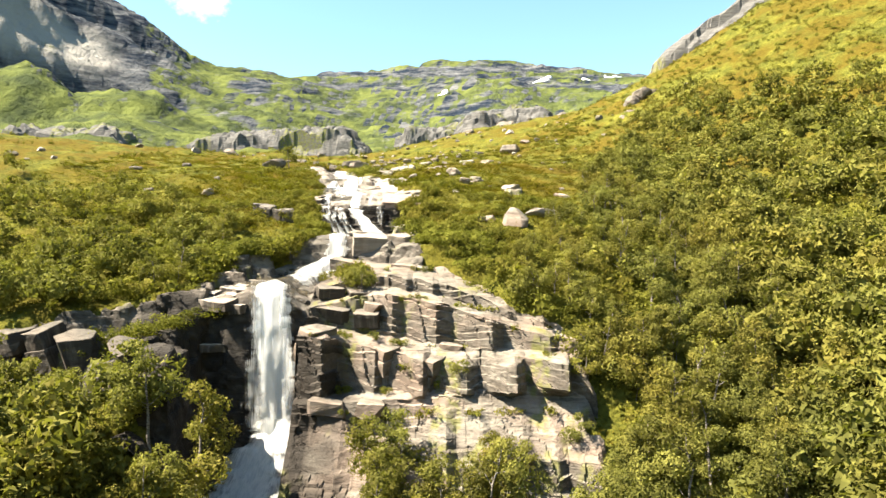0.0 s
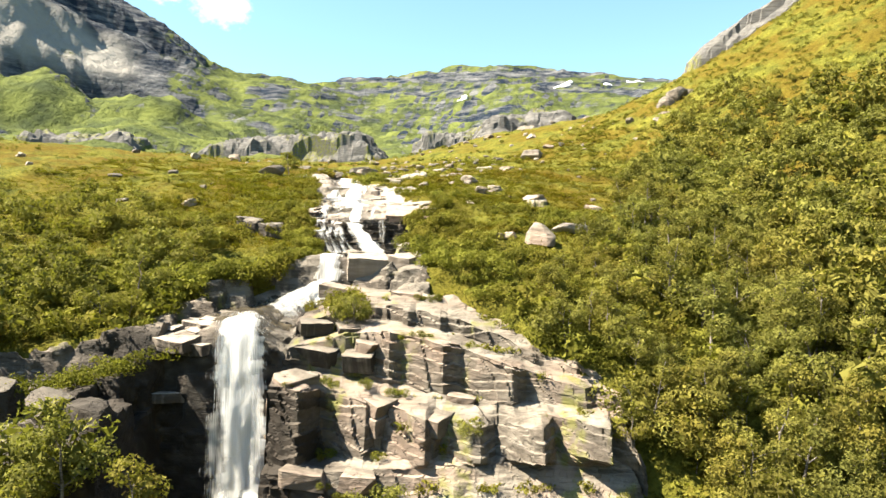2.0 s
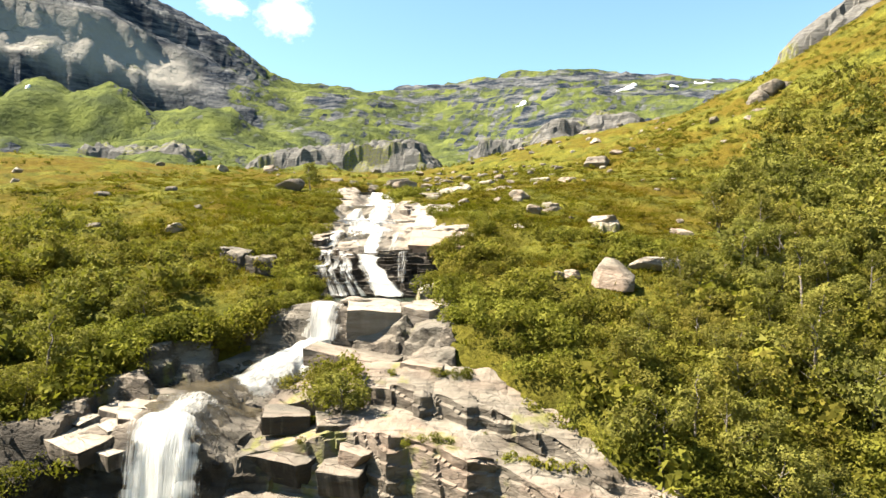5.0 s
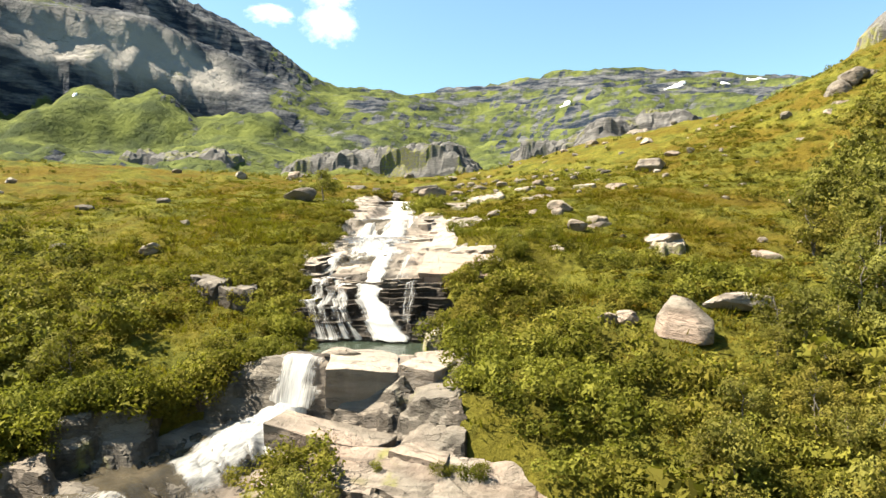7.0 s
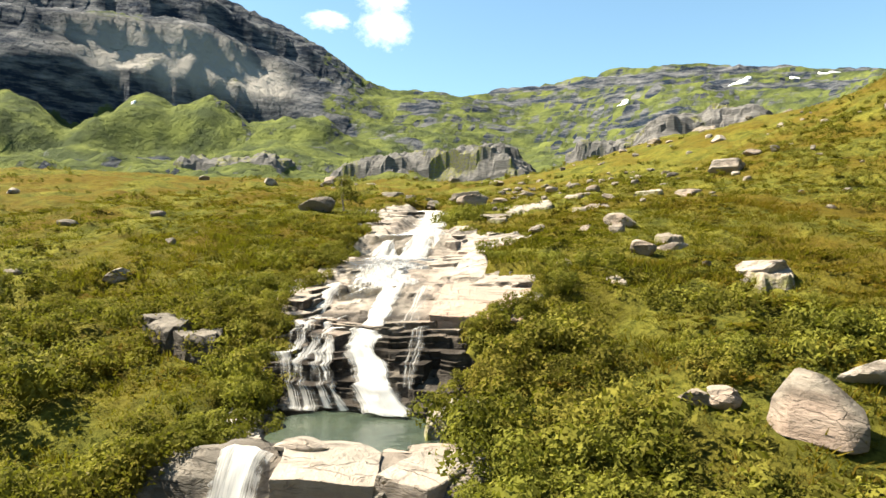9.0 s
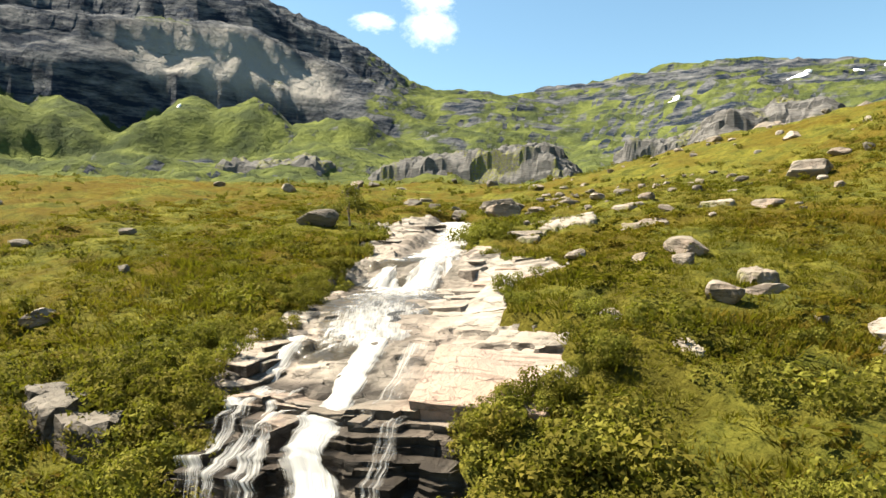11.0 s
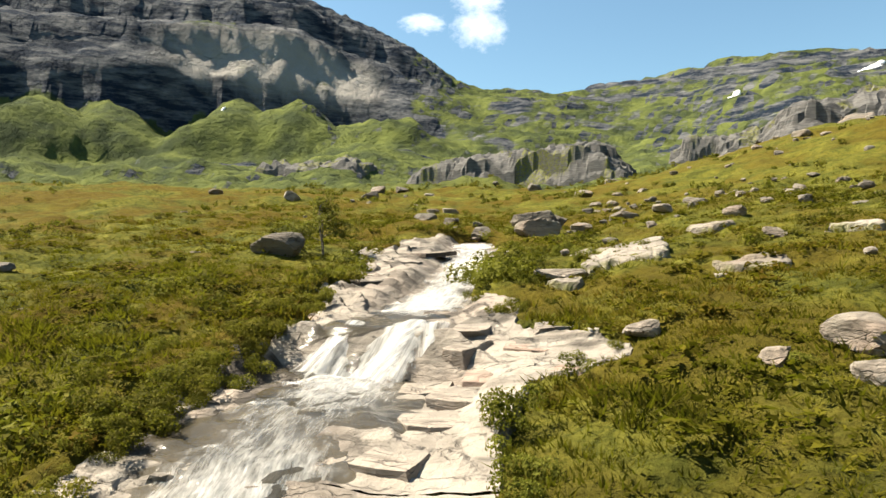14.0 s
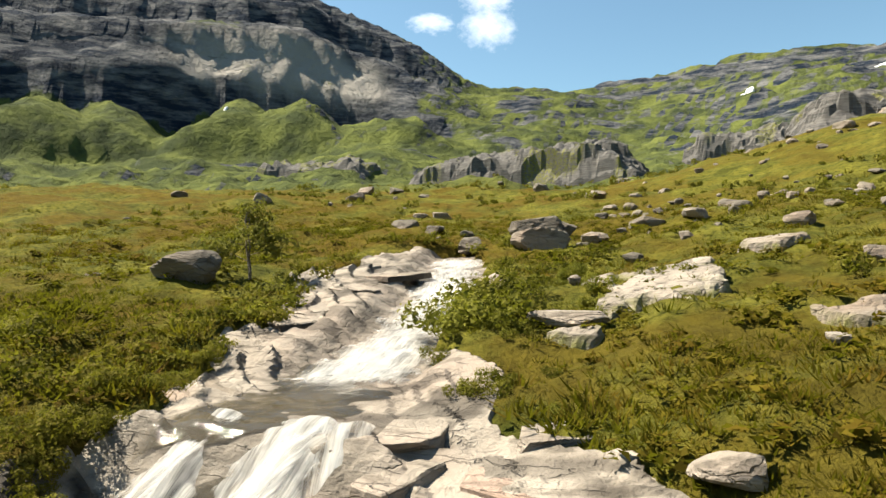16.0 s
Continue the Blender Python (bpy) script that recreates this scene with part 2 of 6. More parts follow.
def grid_faces(rows, cols):
    i = np.arange(rows - 1)[:, None] * cols + np.arange(cols - 1)[None, :]
    return np.stack([i, i + 1, i + cols + 1, i + cols], -1).reshape(-1, 4)


def hash01(ix, iy, seed):
    h = (ix.astype(np.int64) * 374761393 + iy.astype(np.int64) * 668265263 + seed * 974711) & 0xFFFFFFFF
    h = ((h ^ (h >> 13)) * 1274126177) & 0xFFFFFFFF
    h = ((h ^ (h >> 16)) * 2246822519) & 0xFFFFFFFF
    return ((h ^ (h >> 15)) & 0xFFFFFF) / 16777216.0


def vnoise(x, y, seed=0):
    """Smooth value noise, -1 to 1."""
    x, y = np.asarray(x, float), np.asarray(y, float)
    fx, fy = np.floor(x), np.floor(y)
    u, v = x - fx, y - fy
    u, v = u * u * u * (u * (u * 6 - 15) + 10), v * v * v * (v * (v * 6 - 15) + 10)
    a, b = hash01(fx, fy, seed), hash01(fx + 1, fy, seed)
    c, d = hash01(fx, fy + 1, seed), hash01(fx + 1, fy + 1, seed)
    return 2 * ((a + (b - a) * u) * (1 - v) + (c + (d - c) * u) * v) - 1


def fbm(x, y, octaves=4, seed=0, gain=0.5):
    total, amp = 0.0, 1.0
    for o in range(octaves):
        total = total + amp * vnoise(np.asarray(x) * 2 ** o, np.asarray(y) * 2 ** o, seed + 17 * o)
        amp *= gain
    return total


def step(a, b, x):
    t = np.clip((x - a) / (b - a), 0, 1)
    return t * t * (3 - 2 * t)


def prof(pairs, y, soften=0.0):
    ys, zs = zip(*pairs)
    if not soften:
        return np.interp(y, ys, zs)
    return (np.interp(y - soften, ys, zs) + 2 * np.interp(y, ys, zs) + np.interp(y + soften, ys, zs)) / 4


def blocks(x, y, sx, sy, turn, seed):
    """Cracked blocks: each point's block centre, a random number for it, and how near its edge the point is."""
    c, s = math.cos(turn), math.sin(turn)
    u, v = (c * x + s * y) / sx, (-s * x + c * y) / sy
    iu, iv = np.floor(u), np.floor(v)
    best, second = np.full(u.shape, 9e9), np.full(u.shape, 9e9)
    bu, bv, br = np.zeros_like(u), np.zeros_like(u), np.zeros_like(u)
    for du in (-1, 0, 1):
        for dv in (-1, 0, 1):
            cu, cv = iu + du, iv + dv
            pu, pv = cu + 0.15 + 0.7 * hash01(cu, cv, seed), cv + 0.15 + 0.7 * hash01(cu, cv, seed + 1)
            d = np.maximum(np.abs(u - pu), np.abs(v - pv)) * 0.6 + np.hypot(u - pu, v - pv) * 0.4
            near = d < best
            second = np.where(near, best, np.minimum(second, d))
            best = np.where(near, d, best)
            bu, bv = np.where(near, pu, bu), np.where(near, pv, bv)
            br = np.where(near, hash01(cu, cv, seed + 2), br)
    bu, bv = bu * sx, bv * sy
    return c * bu - s * bv, s * bu + c * bv, br, second - best


# ---- the lie of the land ----
STREAM_X = [(30, -14), (60, -15.2), (67, -17), (74, -18.3), (79, -15.4), (82, -12.3), (86, -9), (91, -9.4), (97, -11.6), (101, -13), (108, -15.2), (113, -16),
            (117, -17.3), (122, -17.6), (128, -18), (135, -19.6), (141, -21.8), (147, -23.6), (165, -25)]
STREAM_Z = [(0, -46), (40, -31), (55, -25), (60, -22.5), (65.6, -17.5), (66.1, -4.5), (74, -4.1), (77, -3.7), (79.5, -2.6), (80.7, -1.9), (81.6, 0.5), (82.4, 1.0), (83.2, 0.95), (84.2, 0.2), (89.0, 0.2), (89.8, 0.9),
            (90.3, 1.9), (91.6, 2.7), (94.3, 3.9), (96.5, 5.0), (98.4, 5.9), (100, 6.8), (103.7, 7.9), (107, 8.5), (113.6, 8.7), (115.6, 10.7), (122, 11.0), (128, 12.1), (135, 13.4), (141, 14.5), (147, 15.2), (165, 17.5)]
ROCK_LEFT = [(50, -25), (54.5, -26), (57, -40), (60, -46), (62, -42), (64, -32), (66.5, -27), (68.5, -25.6), (71.5, -25), (73.5, -24.4), (76, -23.4), (79, -20.2), (84, -15.5), (88, -15.8), (92, -17.6), (98, -19.8), (103, -18.8), (107, -20.4), (112, -20.6),
             (116, -22), (120, -23.6), (126, -24.6), (133, -27), (141, -28.2), (147, -27), (151, -24)]
ROCK_RIGHT = [(50, 12), (60, 13), (66, 11), (69, 8.5), (72, 5), (75, 0.5), (78, -3.4), (84, -4.4), (90, -5.6), (94, -5.2), (97, -2.4), (100, -2.4), (102, -6.0), (107, -9.0), (112, -9.6),
              (113.2, -6.4), (116.4, -6.4), (117.2, -9), (118.2, -11.8), (121, -12.6), (123, -14.6), (128, -15.6), (135, -17.2), (141, -19.8), (147, -21.8), (151, -24)]
COLUMNS = [
    (-120, [(0, -30), (50, -10), (80, 5), (110, 16), (150, 25), (200, 32)]),
    (-45, [(0, -38), (45, -19), (58, -12.5), (61, -9), (64, -6.5), (72, -3.2), (81, 1.5), (98, 7.6), (115, 12.6), (135, 15.6), (150, 17.6), (200, 23)]),
    (-30, [(0, -40), (42, -22), (53, -14.5), (56.5, -12), (58, -7.6), (64, -6), (74, -3.2), (82, 0.4), (94, 4.6), (105, 9), (119, 11.7), (128, 13.8), (145, 16.2), (160, 18), (200, 23)]),
    (-23, [(0, -41), (42, -24), (52, -15.5), (54, -13), (55.5, -8.6), (60, -7), (66, -4.8), (74, -3), (82, -0.3), (90, 2.3), (97, 6), (105, 8.7), (119, 10.9), (128, 12.9), (145, 15.8), (160, 17.8), (200, 23)]),
    (-11, [(0, -42), (45, -27), (55, -22), (60, -16), (61.3, -14), (61.9, -9.2), (64.5, -8.4), (68, -5.8), (72, -4.2), (77, -2.9), (80, -0.6), (82, 0.6), (89, 1.2), (93, 3.5), (97, 6.8), (108, 8.9),
           (113, 9.4), (119, 11.2), (128, 12.9), (135, 14.3), (150, 16.6), (200, 24)]),
    (0, [(0, -42), (40, -29), (54, -21), (58, -17), (61, -14.2), (62, -11.4), (66, -8.6), (67, -7.2), (71, -5), (75, -3.2), (78, -0.4), (83, 1.2), (92, 4.2), (101, 8), (110, 10.8), (122, 12.8), (132, 15),
         (150, 18.3), (200, 26)]),
    (12, [(0, -38), (45, -25), (56, -21), (62, -15.5), (66, -8.6), (69, -6), (73, -3.6), (78, -1.2), (85, 2), (89, 3.8), (101, 7.5), (120, 12.5), (135, 16.3), (151, 19.5), (200, 29)]),
    (30, [(0, -30), (45, -19), (60, -12.5), (77, -4), (95, 4), (116, 10.5), (136, 17), (155, 24.5), (165, 27.5), (200, 34)]),
    (50, [(0, -16), (50, -9), (86, 4.5), (100, 9.5), (116, 15.5), (140, 26), (155, 33), (165, 36), (180, 40.5), (200, 39)]),
    (75, [(0, 0), (50, 7), (86, 17), (116, 29), (150, 46), (170, 53), (185, 57), (200, 57)]),
    (120, [(0, 20), (86, 38), (116, 48), (155, 70), (185, 82), (200, 84)]),
]
FAR_TURN = [-45, -25, -14, -4, 2, 8, 15, 21, 27, 34, 42, 52, 65]
FAR_DIST = [220, 380, 560, 740, 900, 1060]
FAR_Z = [[90, 50, 42, 41, 36, 31, 28, 27, 27, 27, 26, 25, 27], [150, 95, 74, 65, 60, 57, 53, 52, 53, 53, 48, 43, 50],
         [210, 160, 110, 95, 88, 82, 86, 88, 90, 86, 82, 78, 90], [260, 196, 150, 150, 140, 128, 142, 152, 165, 160, 160, 156, 176],
         [300, 225, 200, 222, 210, 194, 212, 222, 262, 290, 300, 310, 320], [320, 246, 262, 297, 288, 269, 267, 279, 350, 402, 428, 420, 420]]


def smooth_rows(table, xs, x):
    """Cubic interpolation of rows of values given at xs."""
    xs = np.asarray(xs, float)
    x = np.clip(x, xs[0], xs[-1])
    i = np.clip(np.searchsorted(xs, x, side="right") - 1, 0, len(xs) - 2)
    t = (x - xs[i]) / (xs[i + 1] - xs[i])
    table = np.asarray(table)
    take = (lambda j: table[j]) if table.ndim == 1 else (lambda j: np.take_along_axis(table, j[None], 0)[0])
    p0, p1, p2, p3 = take(np.maximum(i - 1, 0)), take(i), take(i + 1), take(np.minimum(i + 2, len(xs) - 1))
    g1 = (p2 - p0) / (xs[i + 1] - xs[np.maximum(i - 1, 0)]) * (xs[i + 1] - xs[i])
    g2 = (p3 - p1) / (xs[np.minimum(i + 2, len(xs) - 1)] - xs[i]) * (xs[i + 1] - xs[i])
    t2, t3 = t * t, t * t * t
    return (2 * t3 - 3 * t2 + 1) * p1 + (t3 - 2 * t2 + t) * g1 + (3 * t2 - 2 * t3) * p2 + (t3 - t2) * g2


def near_land(x, y):
    cols = np.stack([prof(p, y, 0.4) for _, p in COLUMNS])
    return smooth_rows(cols, [c for c, _ in COLUMNS], x)


def fans(x, y):
    """Cones of turf and scree that climb into the foot of the left-hand cliffs."""
    dist = np.hypot(x, y - 50)
    turn = np.degrees(np.arctan2(-x, y - 50)) + 0.7 * fbm(x / 45, y / 45, 3, 14)
    best = np.full(np.shape(x), -1e3)
    f = np.floor(turn / 3.3)
    for k in (-1, 0, 1):
        g = f + k
        mid = (g + 0.2 + 0.6 * hash01(g, 0 * g, 3)) * 3.3
        top = 736 + 26 * (hash01(g, 0 * g, 6) - 0.5)
        away = np.hypot(np.radians(turn - mid) * dist * 2.5, top - dist)
        best = np.maximum(best, 140 + 34 * hash01(g, 0 * g, 4) - 0.30 * away)
    return best + 2.5 * fbm(x / 24, y / 24, 4, 12) - 45 * (1 - step(17, 27, turn)) - 300 * (1 - step(12, 18, turn)) - 120 * step(640, 520, dist)


def far_land(x, y):
    turn = np.degrees(np.arctan2(-x, y - 50))
    dist = np.hypot(x, y - 50)
    rows = np.stack([smooth_rows(np.array(r, float), FAR_TURN, turn) for r in FAR_Z])
    z = smooth_rows(rows, FAR_DIST, dist)
    z = z - np.maximum(dist - 1060, 0) * 0.25
    # benches of the ridge
    warp = fbm(x / 140, y / 140, 4, 5)
    ridge = step(480, 760, dist) * (1 - step(19, 25, turn))
    for amount, h in ((ridge * 0.75, 17.0), (ridge * 0.5, 8.0)):
        t = (z + warp * h * 0.8 + x * 0.05) / h
        z = z + amount * h * (step(0.55, 1.0, t - np.floor(t)) - (t - np.floor(t)) + 0.27)
    # the cliffs and slabs of the mountain on the left
    d = dist + 34 * vnoise(x / 190, y / 190, 6) + 6 * fbm(x / 80, y / 80, 3, 7) + 1.6 * fbm(x / 13, y / 13, 3, 8)
    tall = np.interp(turn, [17.5, 20.5, 23.7, 26.8, 30, 34, 42, 60], [0.40, 0.48, 0.66, 0.82, 0.94, 1.02, 1.0, 0.85])
    wall = 138 + tall * np.interp(d, [560, 738, 753, 800, 808, 890, 902, 970, 982, 1070, 1300], [-62, 0, 60, 106, 130, 158, 196, 218, 242, 270, 275])
    t = (wall + warp * 7) / 10.0
    wall = wall + 10.0 * 0.75 * step(740, 760, d) * (step(0.5, 1.0, t - np.floor(t)) - (t - np.floor(t)) + 0.25)
    z = z + (wall - z) * step(18.5, 24.5, turn) * step(600, 700, dist)
    z = np.maximum(z, fans(x, y))
    z = z + step(230, 420, dist) * (fbm(x / 90, y / 90, 6, 31, 0.55) * 7 + fbm(x / 22, y / 22, 3, 37) * 1.6)
    # hummocks of the meadow below the fans
    z = z + step(9, 18, turn) * step(150, 230, dist) * step(620, 480, dist) * 5.5 * np.maximum(0, fbm(x / 42, y / 26, 4, 41) - 0.02)
    return z


def land(x, y):
    """Smooth height of the turf, without the bed of the stream."""
    x, y = np.asarray(x, float), np.asarray(y, float)
    d = np.hypot(x, y - 50)
    w = step(118, 210, d)
    z = np.where(w < 1, near_land(x, np.minimum(y, 200)), 0) * (1 - w) + far_land(x, np.maximum(y, -400)) * w * (y > -100) + w * (y <= -100) * -60
    return z + (fbm(x / 11, y / 11, 3, 3) * 0.45 + fbm(x / 2.3, y / 2.3, 3, 9) * 0.36) * (1 + 1.2 * step(150, 300, d))


def bed(x, y):
    """Smooth height of the bare rock along the stream."""
    z = near_land(x, y)
    # the recess of the main fall
    pit = prof([(0, -46), (45, -29), (56, -24), (60, -22.2), (64, -19.5), (66.4, -17.5)], y)
    side = step(-23.6 + (66 - y) * 0.12, -22.6 + (66 - y) * 0.12, x) * (1 - step(-0.7, 0.0, x - prof([(50, -10.5), (58, -11.2), (61, -12.6), (63, -13.4)], y))) * (1 - step(65.8, 66.3, y))
    z = z + (pit - z) * side
    # the channel
    xs, zs = prof(STREAM_X, y), prof(STREAM_Z, y)
    half = prof([(60, 2), (66, 2.2), (74, 4.2), (79, 3.2), (83, 2.5), (86, 4.2), (90, 5.2), (97, 5), (103, 4), (108, 4.6), (113, 4.4), (117, 3.2), (122, 2.2), (147, 1.8)], y)
    rim = 1.0 - step(half, half + prof([(60, 1), (80, 1.2), (89, 2.8), (97, 3.5), (105, 2), (120, 1.5)], y), np.abs(x - xs))
    return z + (zs - z) * rim * (y > 66.3) * step(165, 150, y)


# the cliff's beds: heights of lips and feet from the back to the front, at a row of x
BED_X = [-13.5, -11, -9, -5, 0, 4, 8, 12]
BED_Y = [[76.5, 76.5, 76.5, 76.5, 76.0, 74.5, 72.0, 70.0], [72.2, 73.4, 74.5, 73.5, 72.3, 70.5, 68.5, 67.0], [71.9, 73.1, 74.1, 73.1, 71.9, 70.1, 68.1, 66.7],
         [68.4, 69.2, 70.2, 69.3, 68.6, 67.4, 66.2, 65.6], [67.5, 68.3, 69.2, 68.2, 67.4, 66.4, 65.4, 65.0], [64.0, 64.4, 65.4, 65.0, 64.6, 64.4, 64.2, 64.0],
         [62.9, 63.2, 63.9, 63.6, 63.2, 63.0, 63.0, 63.0], [61.2, 61.2, 61.2, 61.4, 61.8, 62.2, 62.2, 62.2], [60.5, 60.5, 60.4, 60.5, 59.6, 57.8, 57.6, 57.6], [57.5, 57.3, 57.2, 57.0, 56.6, 56.6, 56.6, 56.6],
         [53.5, 53.5, 53.5, 53.5, 53.5, 53.5, 53.5, 53.5]]
BED_Z = [[-4.4, -3.2, -2.6, -2.5, -2.9, -4.1, -5.6, -6.6], [-4.9, -4.4, -3.7, -3.8, -4.6, -5.9, -7.6, -8.6], [-6.2, -5.6, -4.9, -5.0, -5.8, -6.8, -8.2, -9.0],
         [-6.6, -6.2, -5.6, -5.4, -6.3, -7.4, -8.7, -9.4], [-8.4, -8.6, -9.0, -9.5, -10.2, -10.4, -10.4, -10.6], [-8.7, -8.9, -9.8, -10.5, -11.4, -11.7, -11.0, -11.0],
         [-14.4, -14.3, -14.0, -13.9, -14.0, -13.8, -13.2, -13.2], [-14.7, -14.7, -14.6, -14.4, -14.3, -14.1, -14.1, -14.3], [-17.0, -17.0, -16.9, -16.9, -17.0, -18.3, -18.6, -18.8], [-19.6, -19.6, -19.6, -19.8, -20.4, -21.0, -21.2, -21.2],
         [-24.0, -24.0, -23.5, -23.0, -22.8, -22.6, -22.6, -22.6]]


def prow(x, wide, amount, seed):
    """How far a wall's joints bring it forward: long left-hand faces and short right-hand ones."""
    s = x / wide + 0.35 * vnoise(x / (1.7 * wide), 0 * x, seed)
    c, f = np.floor(s), s - np.floor(s)
    cut = 0.66 + 0.20 * hash01(c, 0 * c, seed + 1)
    return amount * (0.25 + hash01(c, 0 * c, seed + 2)) * np.where(f < cut, f / cut, (1 - f) / (1 - cut))


def cliff_knots(x):
    """Places of the lips and feet of the beds along the cliff, broken along upright joints."""
    shove = [0 * x, prow(x, 3.4, 0.7, 301), prow(x, 3.4, 0.7, 301), prow(x + 3.0, 5.2, 1.8, 311), prow(x + 3.0, 5.2, 1.6, 311), prow(x + 1.5, 4.4, 3.3, 321), prow(x + 1.5, 4.4, 3.1, 321), 0 * x, prow(x, 3.8, 1.1, 331), prow(x, 3.8, 0.9, 331), 0 * x]
    return [np.interp(x, BED_X, r) - p for r, p in zip(BED_Y, shove)], [np.interp(x, BED_X, r) for r in BED_Z]


def cliff_form(x, y):
    """Height of the beds, one above the other."""
    ys, zs = cliff_knots(x)
    z = zs[0] + (y - ys[0]) * 0.3
    for k in range(len(ys) - 1):
        t = np.clip((ys[k] - y) / np.maximum(ys[k] - ys[k + 1], 0.2), 0, 1)
        z = np.where(y < ys[k], zs[k] + (zs[k + 1] - zs[k]) * t, z)
    # thin partings in the beds
    u = (z + 0.22 * x + 0.10 * y + 0.5 * fbm(x / 6, y / 6, 2, 341)) / 0.85
    f = u - np.floor(u)
    z = z + 0.85 * 0.6 * (step(0.7, 0.95, f) - f) * (0.3 + 0.65 * hash01(np.floor(u), np.floor(x / 4.5), 343)) * (1 - 0.8 * step(63.4, 62.2, y) * step(0, 3, x)) * step(61.5, 64, y + 2.5 * step(0, 3, x))
    cx, cy, r, e = blocks(x + 0.3 * vnoise(x / 2, y / 2, 71), y, 4.6, 2.2, -0.3, 345)
    return z + (r - 0.5) * 0.26 - 0.6 * step(0.05, 0.015, e) * (r > 0.5)


def inner(x, y):
    """How far inside the bare rock a place lies, in metres."""
    return np.minimum(x - prof(ROCK_LEFT, y), prof(ROCK_RIGHT, y) - x)


def bedded(x, y):
    """1 on the beds of the cliff beside the main fall."""
    return step(-14.2, -13.6, x) * step(76.6, 75.4, y) * step(53.2, 54.5, y)


def bedrock(x, y):
    """The bare rock, broken into slabs, blocks and ledges."""
    calm = np.exp(-((x - prof(STREAM_X, y)) / 2.6) ** 2) * (y > 66.3)
    cliff = (1 - step(79.5, 82.5, y)) * (1 - calm)
    wx, wy = x + 0.35 * vnoise(x / 2, y / 2, 71), y + 0.35 * vnoise(x / 2, y / 2, 73)
    base = bed(x, y)
    cx, cy, r, e = blocks(wx, wy, 5.6, 2.5, -0.34, 40)
    big = bed(cx, cy) + (r - 0.5) * 1.5 + (x - cx) * 0.12 + (y - cy) * 0.10
    z = base + (np.clip(big, base - 3.0, base + 1.2) - 2.6 * step(0.8, 5.0, inner(x, y)) * (1 - step(66.2, 67.6, y) * step(-17.5, -19.5, x)) - base) * cliff
    cx, cy, r1, e1 = blocks(wx, wy, 1.9, 0.9, -0.25, 50)
    small = bed(cx, cy) + (r1 - 0.5) * 0.5 + (x - cx) * 0.05 + (y - cy) * 0.1
    z = z + np.clip(small - base, -0.7, 0.7) * (0.75 - 0.6 * calm) * (1 - 0.55 * step(101, 106, y)) * (1 - 0.62 * cliff)
    z = z - 0.7 * step(0.09, 0.03, e) * cliff
    beds = bedded(x, y)
    z = z + (cliff_form(x, y) - z) * beds
    # partings of the slabs along the upper stream
    u = (0.85 * y + 0.42 * x + 1.3 * fbm(x / 5, y / 5, 3, 83)) / 1.35
    f = u - np.floor(u)
    lift = 0.16 + 0.46 * hash01(np.floor(u), np.floor(x / 3.6 + 0.37 * np.floor(u)), 85)
    slabs = step(102.5, 104.5, y)
    z = z + slabs * (base + lift * (f - step(0.88, 1.0, f) - 0.35) * (1 - 0.75 * calm) * (0.35 + 0.65 * step(-1, -3, x - prof(STREAM_X, y))) + 0.10 * fbm(x / 2.2, y / 2.2, 3, 87) - z)
    e1 = e1 + beds + slabs
    return z - 0.12 * step(0.10, 0.0, e1) + 0.05 * fbm(x * 1.3, y * 1.3, 3, 77)


def bare_at(x, y):
    """1 on the bare rock, 0 on turf."""
    ragged = 1.3 * fbm(x / 3.0, y / 3.0, 2, 61, 0.45)
    a = step(-1.5, 1.0, x - prof(ROCK_LEFT, y) + ragged)
    b = step(-1.5, 1.0, prof(ROCK_RIGHT, y) - x + ragged)
    return a * b * step(50, 53, y) * (1 - step(148, 150.5, y))


def ground_at(x, y):
    """The turf sheet: it dips under the bare rock."""
    z, b = land(x, y), np.where((y > 45) & (y < 155) & (np.abs(x + 15) < 40), 1.0, 0.0)
    bare = bare_at(x, y) * b
    low = bed(x, np.clip(y, 0, 160)) - (0.9 + prof([(50, 4.0), (78, 3.5), (84, 0.4)], y) * step(0.8, 5.0, inner(x, y)) + 0.4)
    under = (x > -31) & (x < -9.5) & (y > 54) & (y < 67.5) & (bare > 0.9)
    low = np.where(under, np.minimum(low, prof([(54, -27.5), (60, -25), (67.5, -22)], y)), low)
    return np.where(b > 0, z - step(0.40, 0.92, bare) * np.maximum(z - low, 0), z), bare


